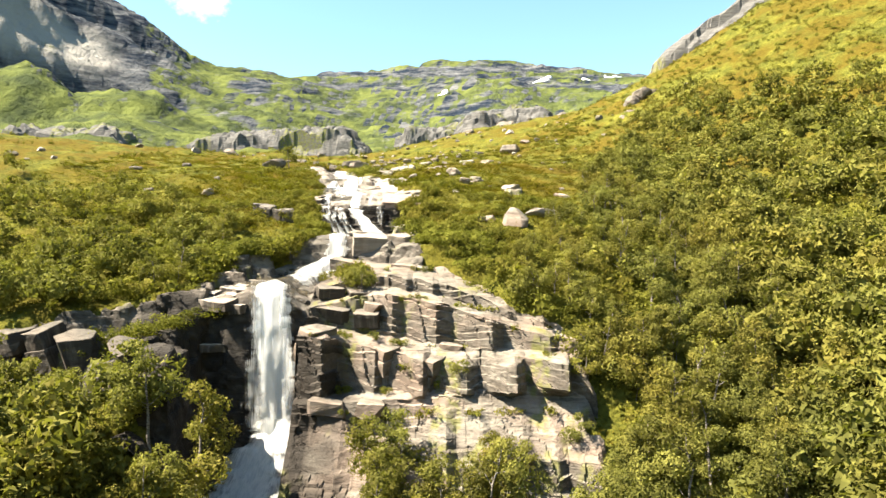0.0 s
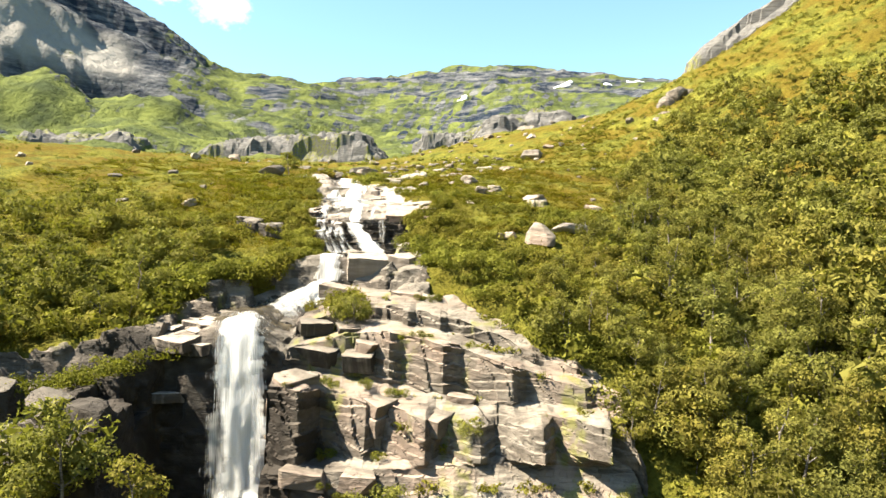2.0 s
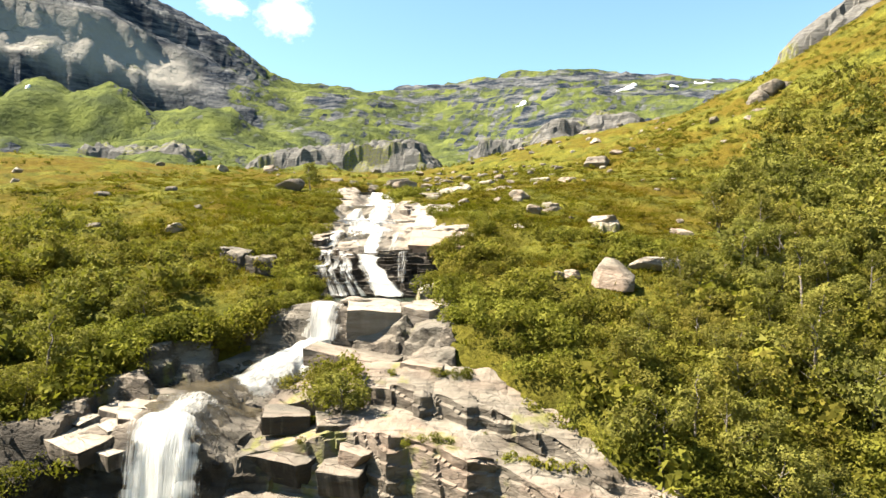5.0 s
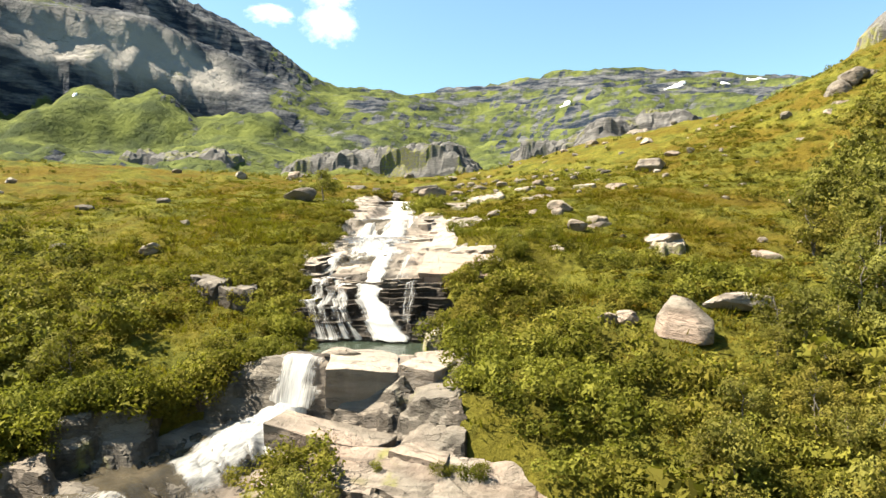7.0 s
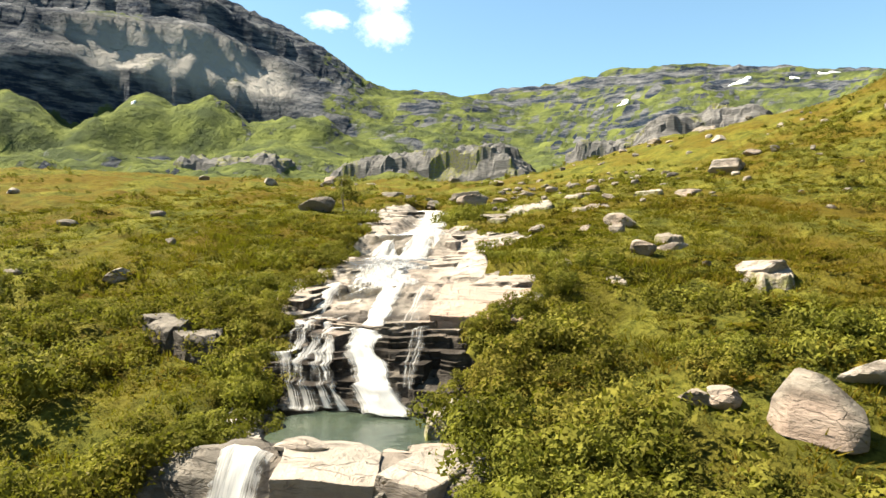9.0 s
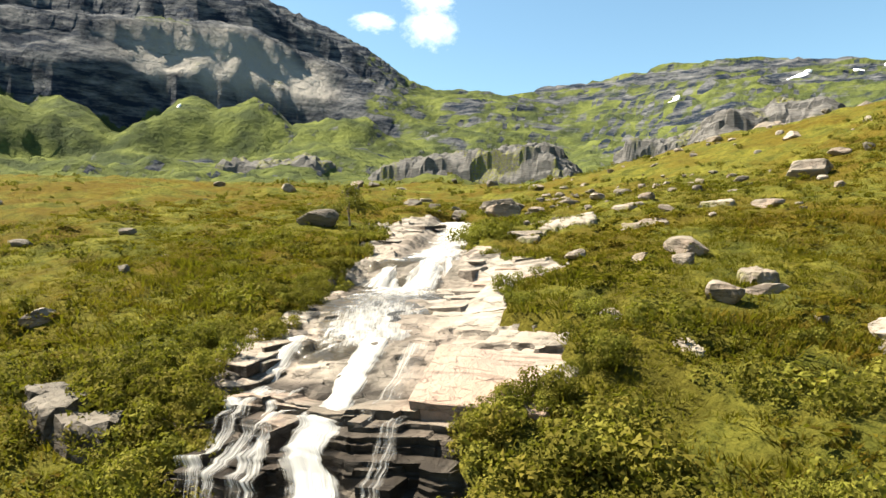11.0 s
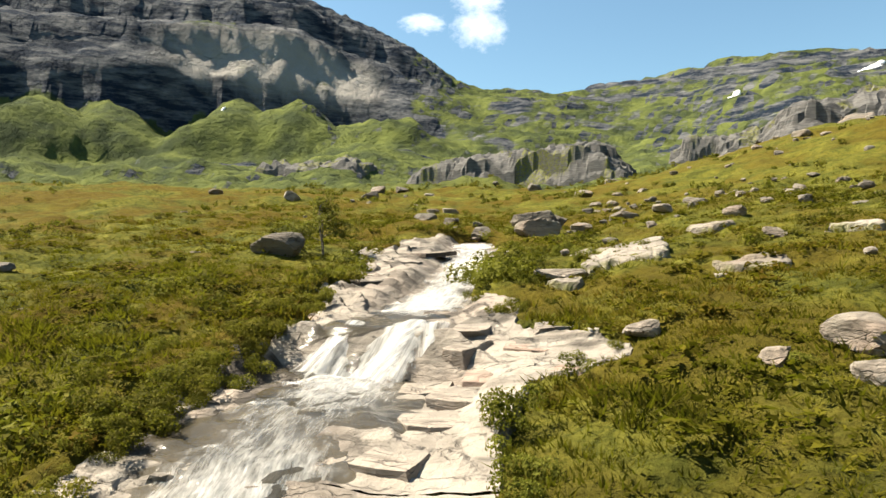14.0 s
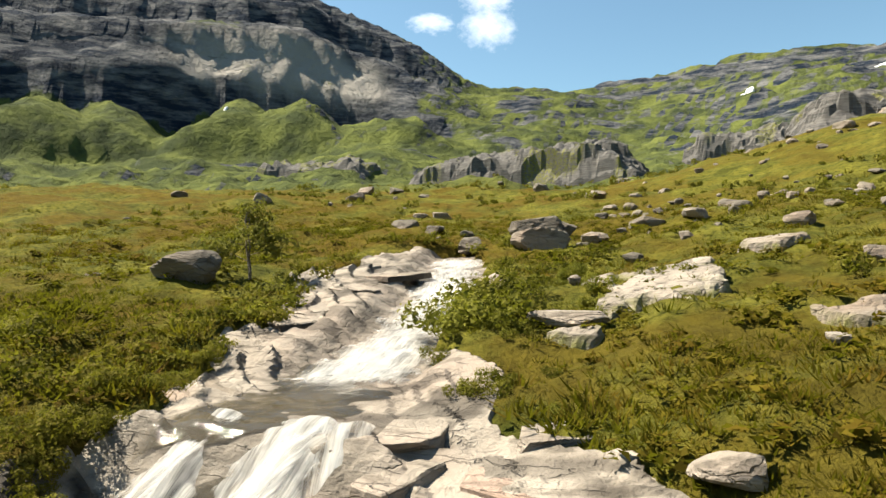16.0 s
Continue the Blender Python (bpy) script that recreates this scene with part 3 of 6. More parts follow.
def build_ground():
    az = np.concatenate([np.linspace(-62, 76, 410), np.linspace(84, 290, 22)])
    rr = np.concatenate([[0.02, 8, 16, 22], 27 * np.exp(np.linspace(0, math.log(2700 / 27), 450))])
    a, r = np.meshgrid(np.radians(az), rr)
    x, y = -5 - r * np.sin(a), 15 + r * np.cos(a)
    z, bare = ground_at(x, y)
    d = np.hypot(x, y - 50)
    rows, cols = x.shape
    f = grid_faces(rows, cols)
    i = np.arange(rows - 1) * cols
    f = np.concatenate([f, np.stack([i + cols - 1, i, i + cols, i + 2 * cols - 1], -1)])[:, ::-1]
    turn = np.degrees(np.arctan2(-x, y - 50))
    heath = np.clip(0.45 + 0.5 * step(95, 115, y) * (0.6 + 0.4 * step(-14, -26, x)) - 0.1 * step(-16, -6, x), 0, 1) * (1 - 0.7 * step(8, 18, x - 0.1 * (y - 80))) * (1 - step(180, 320, d))
    heath = np.maximum(heath, 0.85 * step(-8, 6, x - 0.12 * (y - 80)) * step(90, 112, y) * (1 - step(180, 320, d)))
    left, ridge = step(22, 27, turn), 1 - step(12, 20, turn)
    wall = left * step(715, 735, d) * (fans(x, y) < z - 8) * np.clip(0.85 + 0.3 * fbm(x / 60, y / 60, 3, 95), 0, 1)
    # slab band coloured pale for the sun that falls on it
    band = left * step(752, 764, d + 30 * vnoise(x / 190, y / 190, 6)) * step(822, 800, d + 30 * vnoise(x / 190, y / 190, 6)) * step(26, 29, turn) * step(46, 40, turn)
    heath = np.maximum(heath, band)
    top = ridge * step(800, 930, d) * np.clip(0.40 + 0.42 * fbm(x / 120, z / 14, 3, 96), 0, 1)
    knoll = step(440, 520, d) * (1 - step(560, 640, d) * left) * np.clip(0.12 + 0.55 * fbm(x / 60, y / 34, 4, 91), 0, 0.7)
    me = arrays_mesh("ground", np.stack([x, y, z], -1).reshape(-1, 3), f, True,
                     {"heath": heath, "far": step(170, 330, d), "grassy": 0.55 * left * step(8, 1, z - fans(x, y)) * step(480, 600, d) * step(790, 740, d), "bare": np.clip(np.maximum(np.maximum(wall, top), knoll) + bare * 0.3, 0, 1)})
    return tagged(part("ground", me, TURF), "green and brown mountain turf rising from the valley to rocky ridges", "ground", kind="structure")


build_ground()


def surface_nets(f, origin, h):
    """The surface f = 0 of a grid of values as vertices and quads."""
    inside = f > 0
    nx, ny, nz = (n - 1 for n in f.shape)
    corner = [inside[i:i + nx, j:j + ny, k:k + nz] for i in (0, 1) for j in (0, 1) for k in (0, 1)]
    count = sum(c.astype(np.int8) for c in corner)
    cell = (count > 0) & (count < 8)
    idx = np.full(cell.shape, -1, np.int64)
    ii, jj, kk = np.nonzero(cell)
    idx[ii, jj, kk] = np.arange(len(ii))
    pos, num = np.zeros((len(ii), 3)), np.zeros(len(ii))
    for axis in range(3):
        o1, o2 = [a for a in range(3) if a != axis]
        for p in (0, 1):
            for q in (0, 1):
                s = [ii, jj, kk]
                s[o1], s[o2] = s[o1] + p, s[o2] + q
                e = list(s)
                e[axis] = e[axis] + 1
                a, b = f[tuple(s)], f[tuple(e)]
                hit = (a > 0) != (b > 0)
                t = np.where(hit, a / np.where(hit, a - b, 1), 0)
                loc = np.zeros((len(ii), 3))
                loc[:, o1], loc[:, o2], loc[:, axis] = p, q, t
                pos += loc * hit[:, None]
                num += hit
    verts = (np.stack([ii, jj, kk], -1) + pos / num[:, None]) * h + np.asarray(origin)
    faces = []
    for axis in range(3):
        o1, o2 = [(1, 2), (2, 0), (0, 1)][axis]
        lo, hi = [slice(None)] * 3, [slice(None)] * 3
        lo[axis], hi[axis] = slice(0, -1), slice(1, None)
        a, b = inside[tuple(lo)], inside[tuple(hi)]
        p = np.argwhere(a != b)
        ok = (p[:, o1] > 0) & (p[:, o2] > 0) & (p[:, o1] < f.shape[o1] - 1) & (p[:, o2] < f.shape[o2] - 1)
        p = p[ok]
        flip = ~a[tuple(p.T)]
        quad = []
        for d1, d2 in ((-1, -1), (0, -1), (0, 0), (-1, 0)):
            q = p.copy()
            q[:, o1] += d1
            q[:, o2] += d2
            quad.append(idx[tuple(q.T)])
        quad = np.stack(quad, -1)
        quad[flip] = quad[flip][:, ::-1]
        faces.append(quad)
    return verts, np.concatenate(faces)


def sunk_rock(x, y):
    return bedrock(x, y) - 3.0 * step(0.45, 0.02, bare_at(x, y))


def wet_and_shade(x, y, z):
    """Rock is wet and dark on the upper fall's face and in the main fall's recess, whose shade is painted in too."""
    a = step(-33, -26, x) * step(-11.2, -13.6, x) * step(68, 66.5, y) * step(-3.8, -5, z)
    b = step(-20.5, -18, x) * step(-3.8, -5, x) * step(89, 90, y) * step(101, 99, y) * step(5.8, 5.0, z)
    c = np.exp(-((x - prof(STREAM_X, y)) / 3.0) ** 2) * (y > 67) * 0.45
    # seeping slabs on the left of the upper stream
    c = np.maximum(c, 0.78 * step(102, 104, y) * step(117, 114, y) * step(0.6, -1.0, x - prof(STREAM_X, y)) * step(-0.30, 0.1, fbm(x / 1.8, y / 1.1, 4, 17)))
    c = np.maximum(c, 0.6 * step(114, 116, y) * step(150, 140, y) * step(0.14, 0.34, fbm(x / 2.4, y / 0.9, 4, 18)))
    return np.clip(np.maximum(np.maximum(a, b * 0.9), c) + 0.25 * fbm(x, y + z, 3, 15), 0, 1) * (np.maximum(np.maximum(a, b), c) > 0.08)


def rock_volume(name, x0, x1, y0, y1, z0, z1, h, ledge, mat, label):
    fine = 0.1
    gx, gy = np.arange(x0 - 2, x1 + 2, fine), np.arange(y0 - 2, y1 + 2, fine)
    flat = sunk_rock(*np.meshgrid(gx, gy, indexing="ij"))
    X, Y = np.meshgrid(gx, gy, indexing="ij")
    flat = flat - 2.2 * bedded(X + 0.9, Y + 0.6) * bedded(X - 0.4, Y - 0.4)
    x, y, z = np.meshgrid(np.arange(x0, x1, h), np.arange(y0, y1, h), np.arange(z0, z1, h), indexing="ij")
    bend = fbm(x[:, :, 0] / 5, y[:, :, 0] / 5, 3, 21)[:, :, None]
    t = (z - 0.12 * x + 1.2 * bend) / ledge
    saw = t - np.floor(t)
    wx = 0.14 * vnoise(z / 1.2, y / 2.0, 23) + 0.07 * vnoise(z * 1.7, y * 0.8, 24)
    wy = ledge * (0.16 if ledge > 1 else 0.6) * (saw - 0.5) * (0.5 + hash01(np.floor(t), np.floor(x / 3.0 + bend), 25)) + 0.12 * vnoise(x / 1.8, z / 1.1, 26) + 0.06 * vnoise(x * 1.6, z * 2.2, 27)
    u = np.clip((x + wx - gx[0]) / fine, 0, len(gx) - 2)
    v = np.clip((y + wy - gy[0]) / fine, 0, len(gy) - 2)
    iu, iv = u.astype(int), v.astype(int)
    u, v = u - iu, v - iv
    top = (flat[iu, iv] * (1 - u) + flat[iu + 1, iv] * u) * (1 - v) + (flat[iu, iv + 1] * (1 - u) + flat[iu + 1, iv + 1] * u) * v
    verts, faces = surface_nets(np.clip(top - z, -1.2, 1.2), (x0, y0, z0), h)
    X, Y, Z = verts.T
    moss = 0.7 * step(0.35, 0.6, fbm(X / 3, Y / 3, 3, 64)) * (Y < 80) * (1 - step(0.1, 0.4, wet_and_shade(X, Y, Z)))
    me = arrays_mesh(name, verts, faces, False, {"wet": wet_and_shade(X, Y, Z), "moss": moss, "stain_shade": 0.8 + 0 * X})
    return tagged(part(name, me, mat), label, "rock face", kind="structure")


def cliff_beds(x0, x1):
    """The bedded part of the cliff, from its back over every lip and foot to the front: ledges, joints and crisp edges."""
    side = np.arange(14)
    col = np.concatenate([x0 - 0.035 * side[::-1], np.arange(x0 + 0.13, x1, 0.13)])
    drop = np.concatenate([1.1 * side[::-1], np.zeros(len(col) - 14)])
    ys, zs = cliff_knots(np.maximum(col, x0))
    Y, Z, steep = [], [], []
    for k, n in enumerate((36, 10, 24, 44, 26, 44, 18, 34, 26, 14)):
        t = np.linspace(0, 1, n, endpoint=False)[:, None]
        dy, dz = ys[k + 1] - ys[k], zs[k + 1] - zs[k]
        Y.append(ys[k] + dy * t)
        Z.append(zs[k] + dz * t)
        steep.append(np.abs(dz) / np.hypot(dy, dz) + 0 * t)
    y, z, steep = np.concatenate(Y), np.concatenate(Z), np.concatenate(steep)
    steep = step(0.45, 0.9, steep)
    x = np.broadcast_to(col, y.shape) + 0.0
    u = (z + 0.2 * x + 0.7 * fbm(x / 5, (y + z) / 5, 3, 351)) / 0.8
    f, c = u - np.floor(u), np.floor(u)
    k = hash01(c, np.floor(x / 2.6 + 0.4 * c), 353)
    joint = hash01(np.floor((x + 0.3 * z) / 1.5 + 0.5 * vnoise(x / 3, z / 3, 355)), np.floor(c / 2), 357)
    out = steep * (0.42 * (f - 0.5) * (0.15 + k) + 0.5 * (joint - 0.5))
    v = (0.9 * y + 0.28 * x + 0.8 * fbm(x / 4, y / 4, 3, 361)) / 1.7
    g = v - np.floor(v)
    lift = (1 - steep) * (0.10 + 0.25 * hash01(np.floor(v), np.floor(x / 4 + 0.3 * np.floor(v)), 363)) * (g - step(0.86, 1.0, g) - 0.3)
    y, z = y - out, z + lift + 0.05 * fbm(x * 1.1, y * 1.1, 3, 77) - drop
    z = z - 3.0 * step(0.45, 0.02, bare_at(x, y))
    moss = 0.7 * step(0.3, 0.6, fbm(x / 3, y / 3, 3, 64))
    me = arrays_mesh("cliff_beds", np.stack([x, y, z], -1).reshape(-1, 3), grid_faces(*x.shape)[:, ::-1], False, {"wet": np.clip(0.55 * step(-11.0, -13.4, x) + 0.7 * step(-7.5, -9.5, x) * step(-8.0, -10.5, z) + 0.3 * steep * step(0.45, 0.6, joint), 0, 1), "moss": moss, "stain_shade": 0.5 + 0 * x})
    return tagged(part("cliff_beds", me, ROCK_BASE), "pale slabs and dark joints of a bedded gneiss cliff", "rock face", kind="structure")


cliff_beds(-13.7, 14)
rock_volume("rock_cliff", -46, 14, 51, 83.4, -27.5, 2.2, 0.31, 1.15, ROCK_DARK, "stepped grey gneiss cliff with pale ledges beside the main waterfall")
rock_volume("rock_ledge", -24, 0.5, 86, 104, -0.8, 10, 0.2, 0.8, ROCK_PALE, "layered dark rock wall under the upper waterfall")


WALL = []          # columns, y and z of the wall behind the pool


def wall_front(x, z, half):
    """How far forward the wall stands at a height, within half a metre or so of x."""
    col, Y, Z = WALL
    near = np.nonzero(np.abs(col - x) < half)[0]
    return min(float(np.interp(z, Z[::-1, i], Y[::-1, i])) for i in near[::3])


def ledge_wall(x0, x1, steps=13):
    """The dark wall behind the pool: thin beds one above the other, each with its own edge and overhang."""
    col = np.arange(x0, x1, 0.11)
    bow = 0.05 * (col + 11.5) ** 2 * (0.35 + 0.65 * (col > -11.5))
    top = 4.85 + 0.07 * np.abs(col + 12) - 0.5 * step(-16, -19.5, col)

    def rand(k, wide, seed):
        cell = np.floor(col / wide + 0.6 * vnoise(col / 2.5, 0 * col + 1.3 * k, seed) + 0.37 * k)
        return hash01(cell, 0 * cell + k, seed + 1)

    foot = [89.2 + 5.2 * (k / steps) ** 1.5 + 0.22 * bow * (1 - k / steps) + (rand(k, 1.7, 373) - 0.5) * 1.1 + 0.18 * vnoise(col / 0.9, 0 * col + 3.1 * k, 371) for k in range(steps + 1)]
    for k in range(steps - 1, -1, -1):          # beds that stand flush with the one above
        foot[k] = np.where(rand(k, 2.4, 381) < 0.5, foot[k + 1] - 0.05, np.minimum(foot[k], foot[k + 1] - 0.03))
    dip = 0.5 * fbm(col / 4, 0 * col, 3, 383)
    level = [0.3 + (top - 0.3) * k / steps + (rand(k, 2.0, 385) - 0.5) * 0.26 + dip * (k / steps) * (1 - k / steps) * 2 for k in range(steps + 1)]
    for k in range(steps, -1, -1):
        if k == steps:
            Y, Z = [foot[k] + 3.0, foot[k] + 1.2, foot[k]], [level[k] - 0.2, level[k] - 0.1, level[k]]
            continue
        lean = 0.22 * rand(k, 1.9, 387)
        for t in (0.0, 0.15, 0.55, 1.0):
            Y.append(foot[k] - lean * (1 - t) + 0.07 * vnoise(col * 2.1, 0 * col + 7.3 * k + t, 376))
            Z.append(level[k + 1] + (level[k] - level[k + 1]) * t - (0.05 if t == 0 else 0))
    y, z = np.stack(Y), np.stack(Z)
    x = np.broadcast_to(col, y.shape) + 0.0
    WALL.extend((col, y, z))
    z = z - 2.5 * step(0.6, 0.1, bare_at(x, y)) - 3.0 * np.maximum(step(x0 + 0.8, x0, x), step(x1 - 0.8, x1, x))
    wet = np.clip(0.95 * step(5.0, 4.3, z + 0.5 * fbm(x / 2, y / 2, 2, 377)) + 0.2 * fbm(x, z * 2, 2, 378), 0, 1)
    me = arrays_mesh("ledge_wall", np.stack([x, y, z], -1).reshape(-1, 3), grid_faces(*x.shape)[:, ::-1], False, {"wet": wet, "moss": 0 * x, "stain_shade": 0.8 + 0 * x})
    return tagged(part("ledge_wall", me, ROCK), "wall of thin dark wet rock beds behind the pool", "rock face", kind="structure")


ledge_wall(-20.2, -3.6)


def rock_sheet(name, x0, x1, y0, y1, h, label):
    x, y = np.meshgrid(np.arange(x0, x1, h), np.arange(y0, y1, h))
    z = sunk_rock(x, y) - 0.02
    me = arrays_mesh(name, np.stack([x, y, z], -1).reshape(-1, 3), grid_faces(*x.shape), False, {"wet": wet_and_shade(x, y, z), "moss": 0 * x, "stain_shade": 0.3 + 0 * x})
    return tagged(part(name, me, ROCK_PALE), label, "bedrock", kind="structure")


rock_sheet("bedrock_lower", -24, 2, 83.1, 86.3, 0.18, "pale smooth rock shelf round the green pool")
rock_sheet("bedrock_upper", -31, -3, 103.8, 152, 0.16, "pale cracked rock slabs along the stream")


# ---- water ----
def water_sheet(name, rows, mat, across, along, lift, foam, label, ragged=0.25, kind="structure", seed=0, hug=0.0, straight=False):
    """A sheet of water along rows of (x, y, z, half width); foam: a function of (across -1..1, along 0..1)."""
    rows = np.array(rows, float)
    s = np.concatenate([[0], np.cumsum(np.linalg.norm(np.diff(rows[:, :3], axis=0), axis=1))])
    t = np.linspace(0, s[-1], along)
    p = np.stack([np.interp(t, s, rows[:, k]) for k in range(4)], -1)
    u = np.linspace(-1, 1, across)
    U, T = np.meshgrid(u, t)
    half = p[:, 3:4] * (1 + ragged * fbm(T * 0.9, np.sign(U) * 3.3 + 0 * T, 4, seed + 5, 0.65))
    way = np.gradient(p[:, :2], axis=0) + np.array([0, -1e-3])
    side = np.stack([-way[:, 1], way[:, 0]], -1) / np.linalg.norm(way, axis=1)[:, None]
    side = side * np.where(side[:, :1] < 0, -1, 1)
    if straight:
        side = np.stack([np.ones(along), np.zeros(along)], -1)
    x = p[:, 0:1] + U * half * side[:, :1]
    y = p[:, 1:2] + U * half * side[:, 1:] + 0.18 * vnoise(U * half * 1.1, T * 0.5, seed + 7)
    z = p[:, 2:3] + lift + 0.10 * fbm(x * 1.2, T * 0.9, 3, seed + 9) - 0.25 * np.abs(U) ** 4
    if hug:
        z = np.minimum(z, sunk_rock(x, y) + hug)
    edge = 1 - np.abs(U) ** 2.4
    ends = step(0, 0.07, T / s[-1]) * step(1, 0.93, T / s[-1]) if mat == FOAM_RUN else 1.0
    level = np.clip(foam(U, T / s[-1]) * edge * ends, 0, 1.3)
    me = arrays_mesh(name, np.stack([x, y, z], -1).reshape(-1, 3), grid_faces(along, across), True, {"foam": level}, np.stack([U * half / 2.0, T / 2.0], -1).reshape(-1, 2))
    ob = tagged(part(name, me, mat), label, "water", kind=kind)
    return ob


def along_stream(y0, y1, n, half, dx=0.0):
    ys = np.linspace(y0, y1, n)
    return np.stack([prof(STREAM_X, ys) + dx, ys, prof(STREAM_Z, ys), half + 0 * ys], -1)


def fall(name, lip, foot, half0, half1, drop, mat, foam, label, seed, n=90, across=40):
    """A fall from its lip over to its foot: it leaves level and steepens."""
    t = np.linspace(0, 1, n)
    out = t ** drop
    rows = np.stack([lip[0] + (foot[0] - lip[0]) * t, lip[1] + (foot[1] - lip[1]) * out, lip[2] + (foot[2] - lip[2]) * t ** 1.15, half0 + (half1 - half0) * t], -1)
    return water_sheet(name, rows, mat, across, n, 0.1, foam, label, 0.26, "structure", seed)


full = lambda U, t: 1.05 + 0.08 * np.sin(8 * U + 5 * t) - 0.45 * U * U
veil = lambda U, t: 0.60 - 0.2 * np.abs(U) + 0.1 * t
foamy = lambda U, t: 0.78 - 0.2 * np.abs(U)
# main fall
fall("waterfall", (-16.6, 66.6, -4.1), (-15.4, 62.6, -17.8), 1.75, 2.3, 0.75, FOAM_FALL, lambda U, t: full(U, t) + 0.12, "white water of the main waterfall", 1, 120, 50)
fall("waterfall", (-17.6, 66.3, -4.2), (-17.0, 63.4, -17.4), 1.5, 2.4, 0.8, FOAM_FALL, veil, "thin veil of falling water beside the main waterfall", 2, 120, 40)
fall("waterfall", (-15.6, 66.5, -4.3), (-14.4, 63.2, -17.4), 0.7, 1.1, 0.75, FOAM_FALL, lambda U, t: 0.5 + 0.1 * t - 0.2 * np.abs(U), "strands of falling water on a rock edge", 11, 120, 30)
water_sheet("cascade", [(-15.5, 63.3, -16.2, 2.3), (-15.7, 62.4, -17.9, 3.0), (-16.4, 61.2, -19.2, 3.4), (-16.8, 60, -20.8, 3.9), (-17.2, 57, -22.6, 4.2), (-17, 52, -25.4, 4.2)], FOAM_RUN, 50, 90, 0.35, lambda U, t: (1.2 - 0.3 * np.abs(U)) * step(0.0, 0.12, t), "white cascade at the foot of the main waterfall", 0.2, "structure", 3)
# shallow run above it
water_sheet("stream_run", [(-17.0, 66.6, -4.5, 2.0), (-17.4, 70, -4.32, 2.4), (-18.6, 74, -4.1, 3.8), (-18.2, 76.5, -3.85, 3.6), (-17.0, 79.0, -3.2, 2.4)], STREAM, 24, 70, 0.1, lambda U, t: 1 + 0 * U, "clear brown shallow stream", 0.25, "structure", 4, 0.07)
water_sheet("rapids", along_stream(66.3, 72.5, 20, 1.9), FOAM_RUN, 30, 60, 0.2, lambda U, t: 0.80 - 0.35 * t - 0.2 * np.abs(U), "white rapids before the drop", 0.25, "structure", 5, 0.16)
water_sheet("rapids", [(-12.5, 81.4, -1.0, 1.2), (-13.4, 80.2, -2.0, 1.7), (-14.8, 79.0, -2.6, 2.0), (-15.6, 77.4, -3.3, 1.9), (-16.5, 75.2, -3.95, 1.3)], FOAM_RUN, 40, 60, 0.2, lambda U, t: 1.1 - 0.45 * U * U - 0.3 * t, "white rapids below the step", 0.3, "structure", 6, 0.16)
fall("step_fall", (-12.6, 82.0, 0.95), (-12.8, 80.6, -1.8), 1.3, 1.7, 0.6, FOAM_STEP, lambda U, t: 0.9 + 0.16 * np.sin(7 * U + 1), "short white fall over the rock step", 14, 50, 30)


def pool(name, outline, z, mat, label):
    bm = bmesh.new()
    n = 64
    ring = []
    for i in range(n):
        a = 2 * math.pi * i / n
        cx, cy, rx, ry = outline
        k = 1 + 0.12 * math.sin(3 * a + 1) + 0.06 * math.sin(7 * a)
        ring.append(bm.verts.new((cx + rx * k * math.cos(a), cy + ry * k * math.sin(a), z)))
    bm.faces.new(ring)
    me = bpy.data.meshes.new(name)
    bm.to_mesh(me)
    bm.free()
    me.attributes.new("foam", "FLOAT", "POINT").data.foreach_set("value", np.ones(n, np.float32))
    return tagged(part(name, me, mat), label, "water", kind="structure")


pool("pool", (-8.7, 86.4, 5.2, 3.9), 0.88, POOL, "still green pool below the upper waterfall")
# upper fall
def wall_water(name, x0, x1, y0, y1, w0, w1, foam, label, seed):
    """Water sliding and leaping down the layered wall."""
    high, low = (float(max(prof(STREAM_Z, y0), 3.2)), float(max(prof(STREAM_Z, y1), 0.95)))
    zs = np.linspace(min(high, 4.9), low, 44)
    rows, front = [], 1e3
    for i, z in enumerate(zs):
        t = i / (len(zs) - 1)
        x, w = x0 + (x1 - x0) * t, w0 + (w1 - w0) * t ** 0.6
        front = min(front, wall_front(x, z, max(0.5, 0.8 * w)) - 0.12)
        rows.append((x, front - 0.15, z + 0.05, w))
    fronts = np.array([r[1] for r in rows])
    fronts = np.minimum(np.convolve(np.pad(fronts, 6, "edge"), np.ones(13) / 13, "valid") - 0.1, fronts)
    rows = [(x, float(f), z, w) for (x, _, z, w), f in zip(rows, fronts)]
    lead = [(x0, y, max(float(prof(STREAM_Z, y)), rows[0][2]) + 0.12, w0) for y in np.arange(y0, rows[0][1] + 0.3, -0.5)]
    water_sheet(name, lead + rows, FOAM_FALL, 30, 90, 0.05, foam, label, 0.22, "structure", seed, 0.0, True)


wall_water("upper_waterfall", -12.5, -8.9, 100.2, 89.2, 0.95, 1.6, full, "white water of the upper waterfall", 81)
wall_water("water_veil", -16.9, -15.9, 100.0, 95.8, 0.8, 1.0, lambda U, t: 0.85 - 0.2 * t, "narrow white chute at the head of the veil", 82)
for k, (x0, x1, y0, w) in enumerate(((-16.4, -13.9, 96.4, 0.8), (-15.6, -13.2, 96.2, 0.7), (-14.8, -12.3, 96.4, 0.6), (-14.0, -11.4, 95.2, 0.55))):
    wall_water("water_veil", x0, x1, y0, 89.4, w, w * 1.3, lambda U, t: 0.50 + 0.14 * np.sin(14 * t + 3 * U) - 0.1 * np.abs(U), "thin veil of water over layered rock", 83 + k)
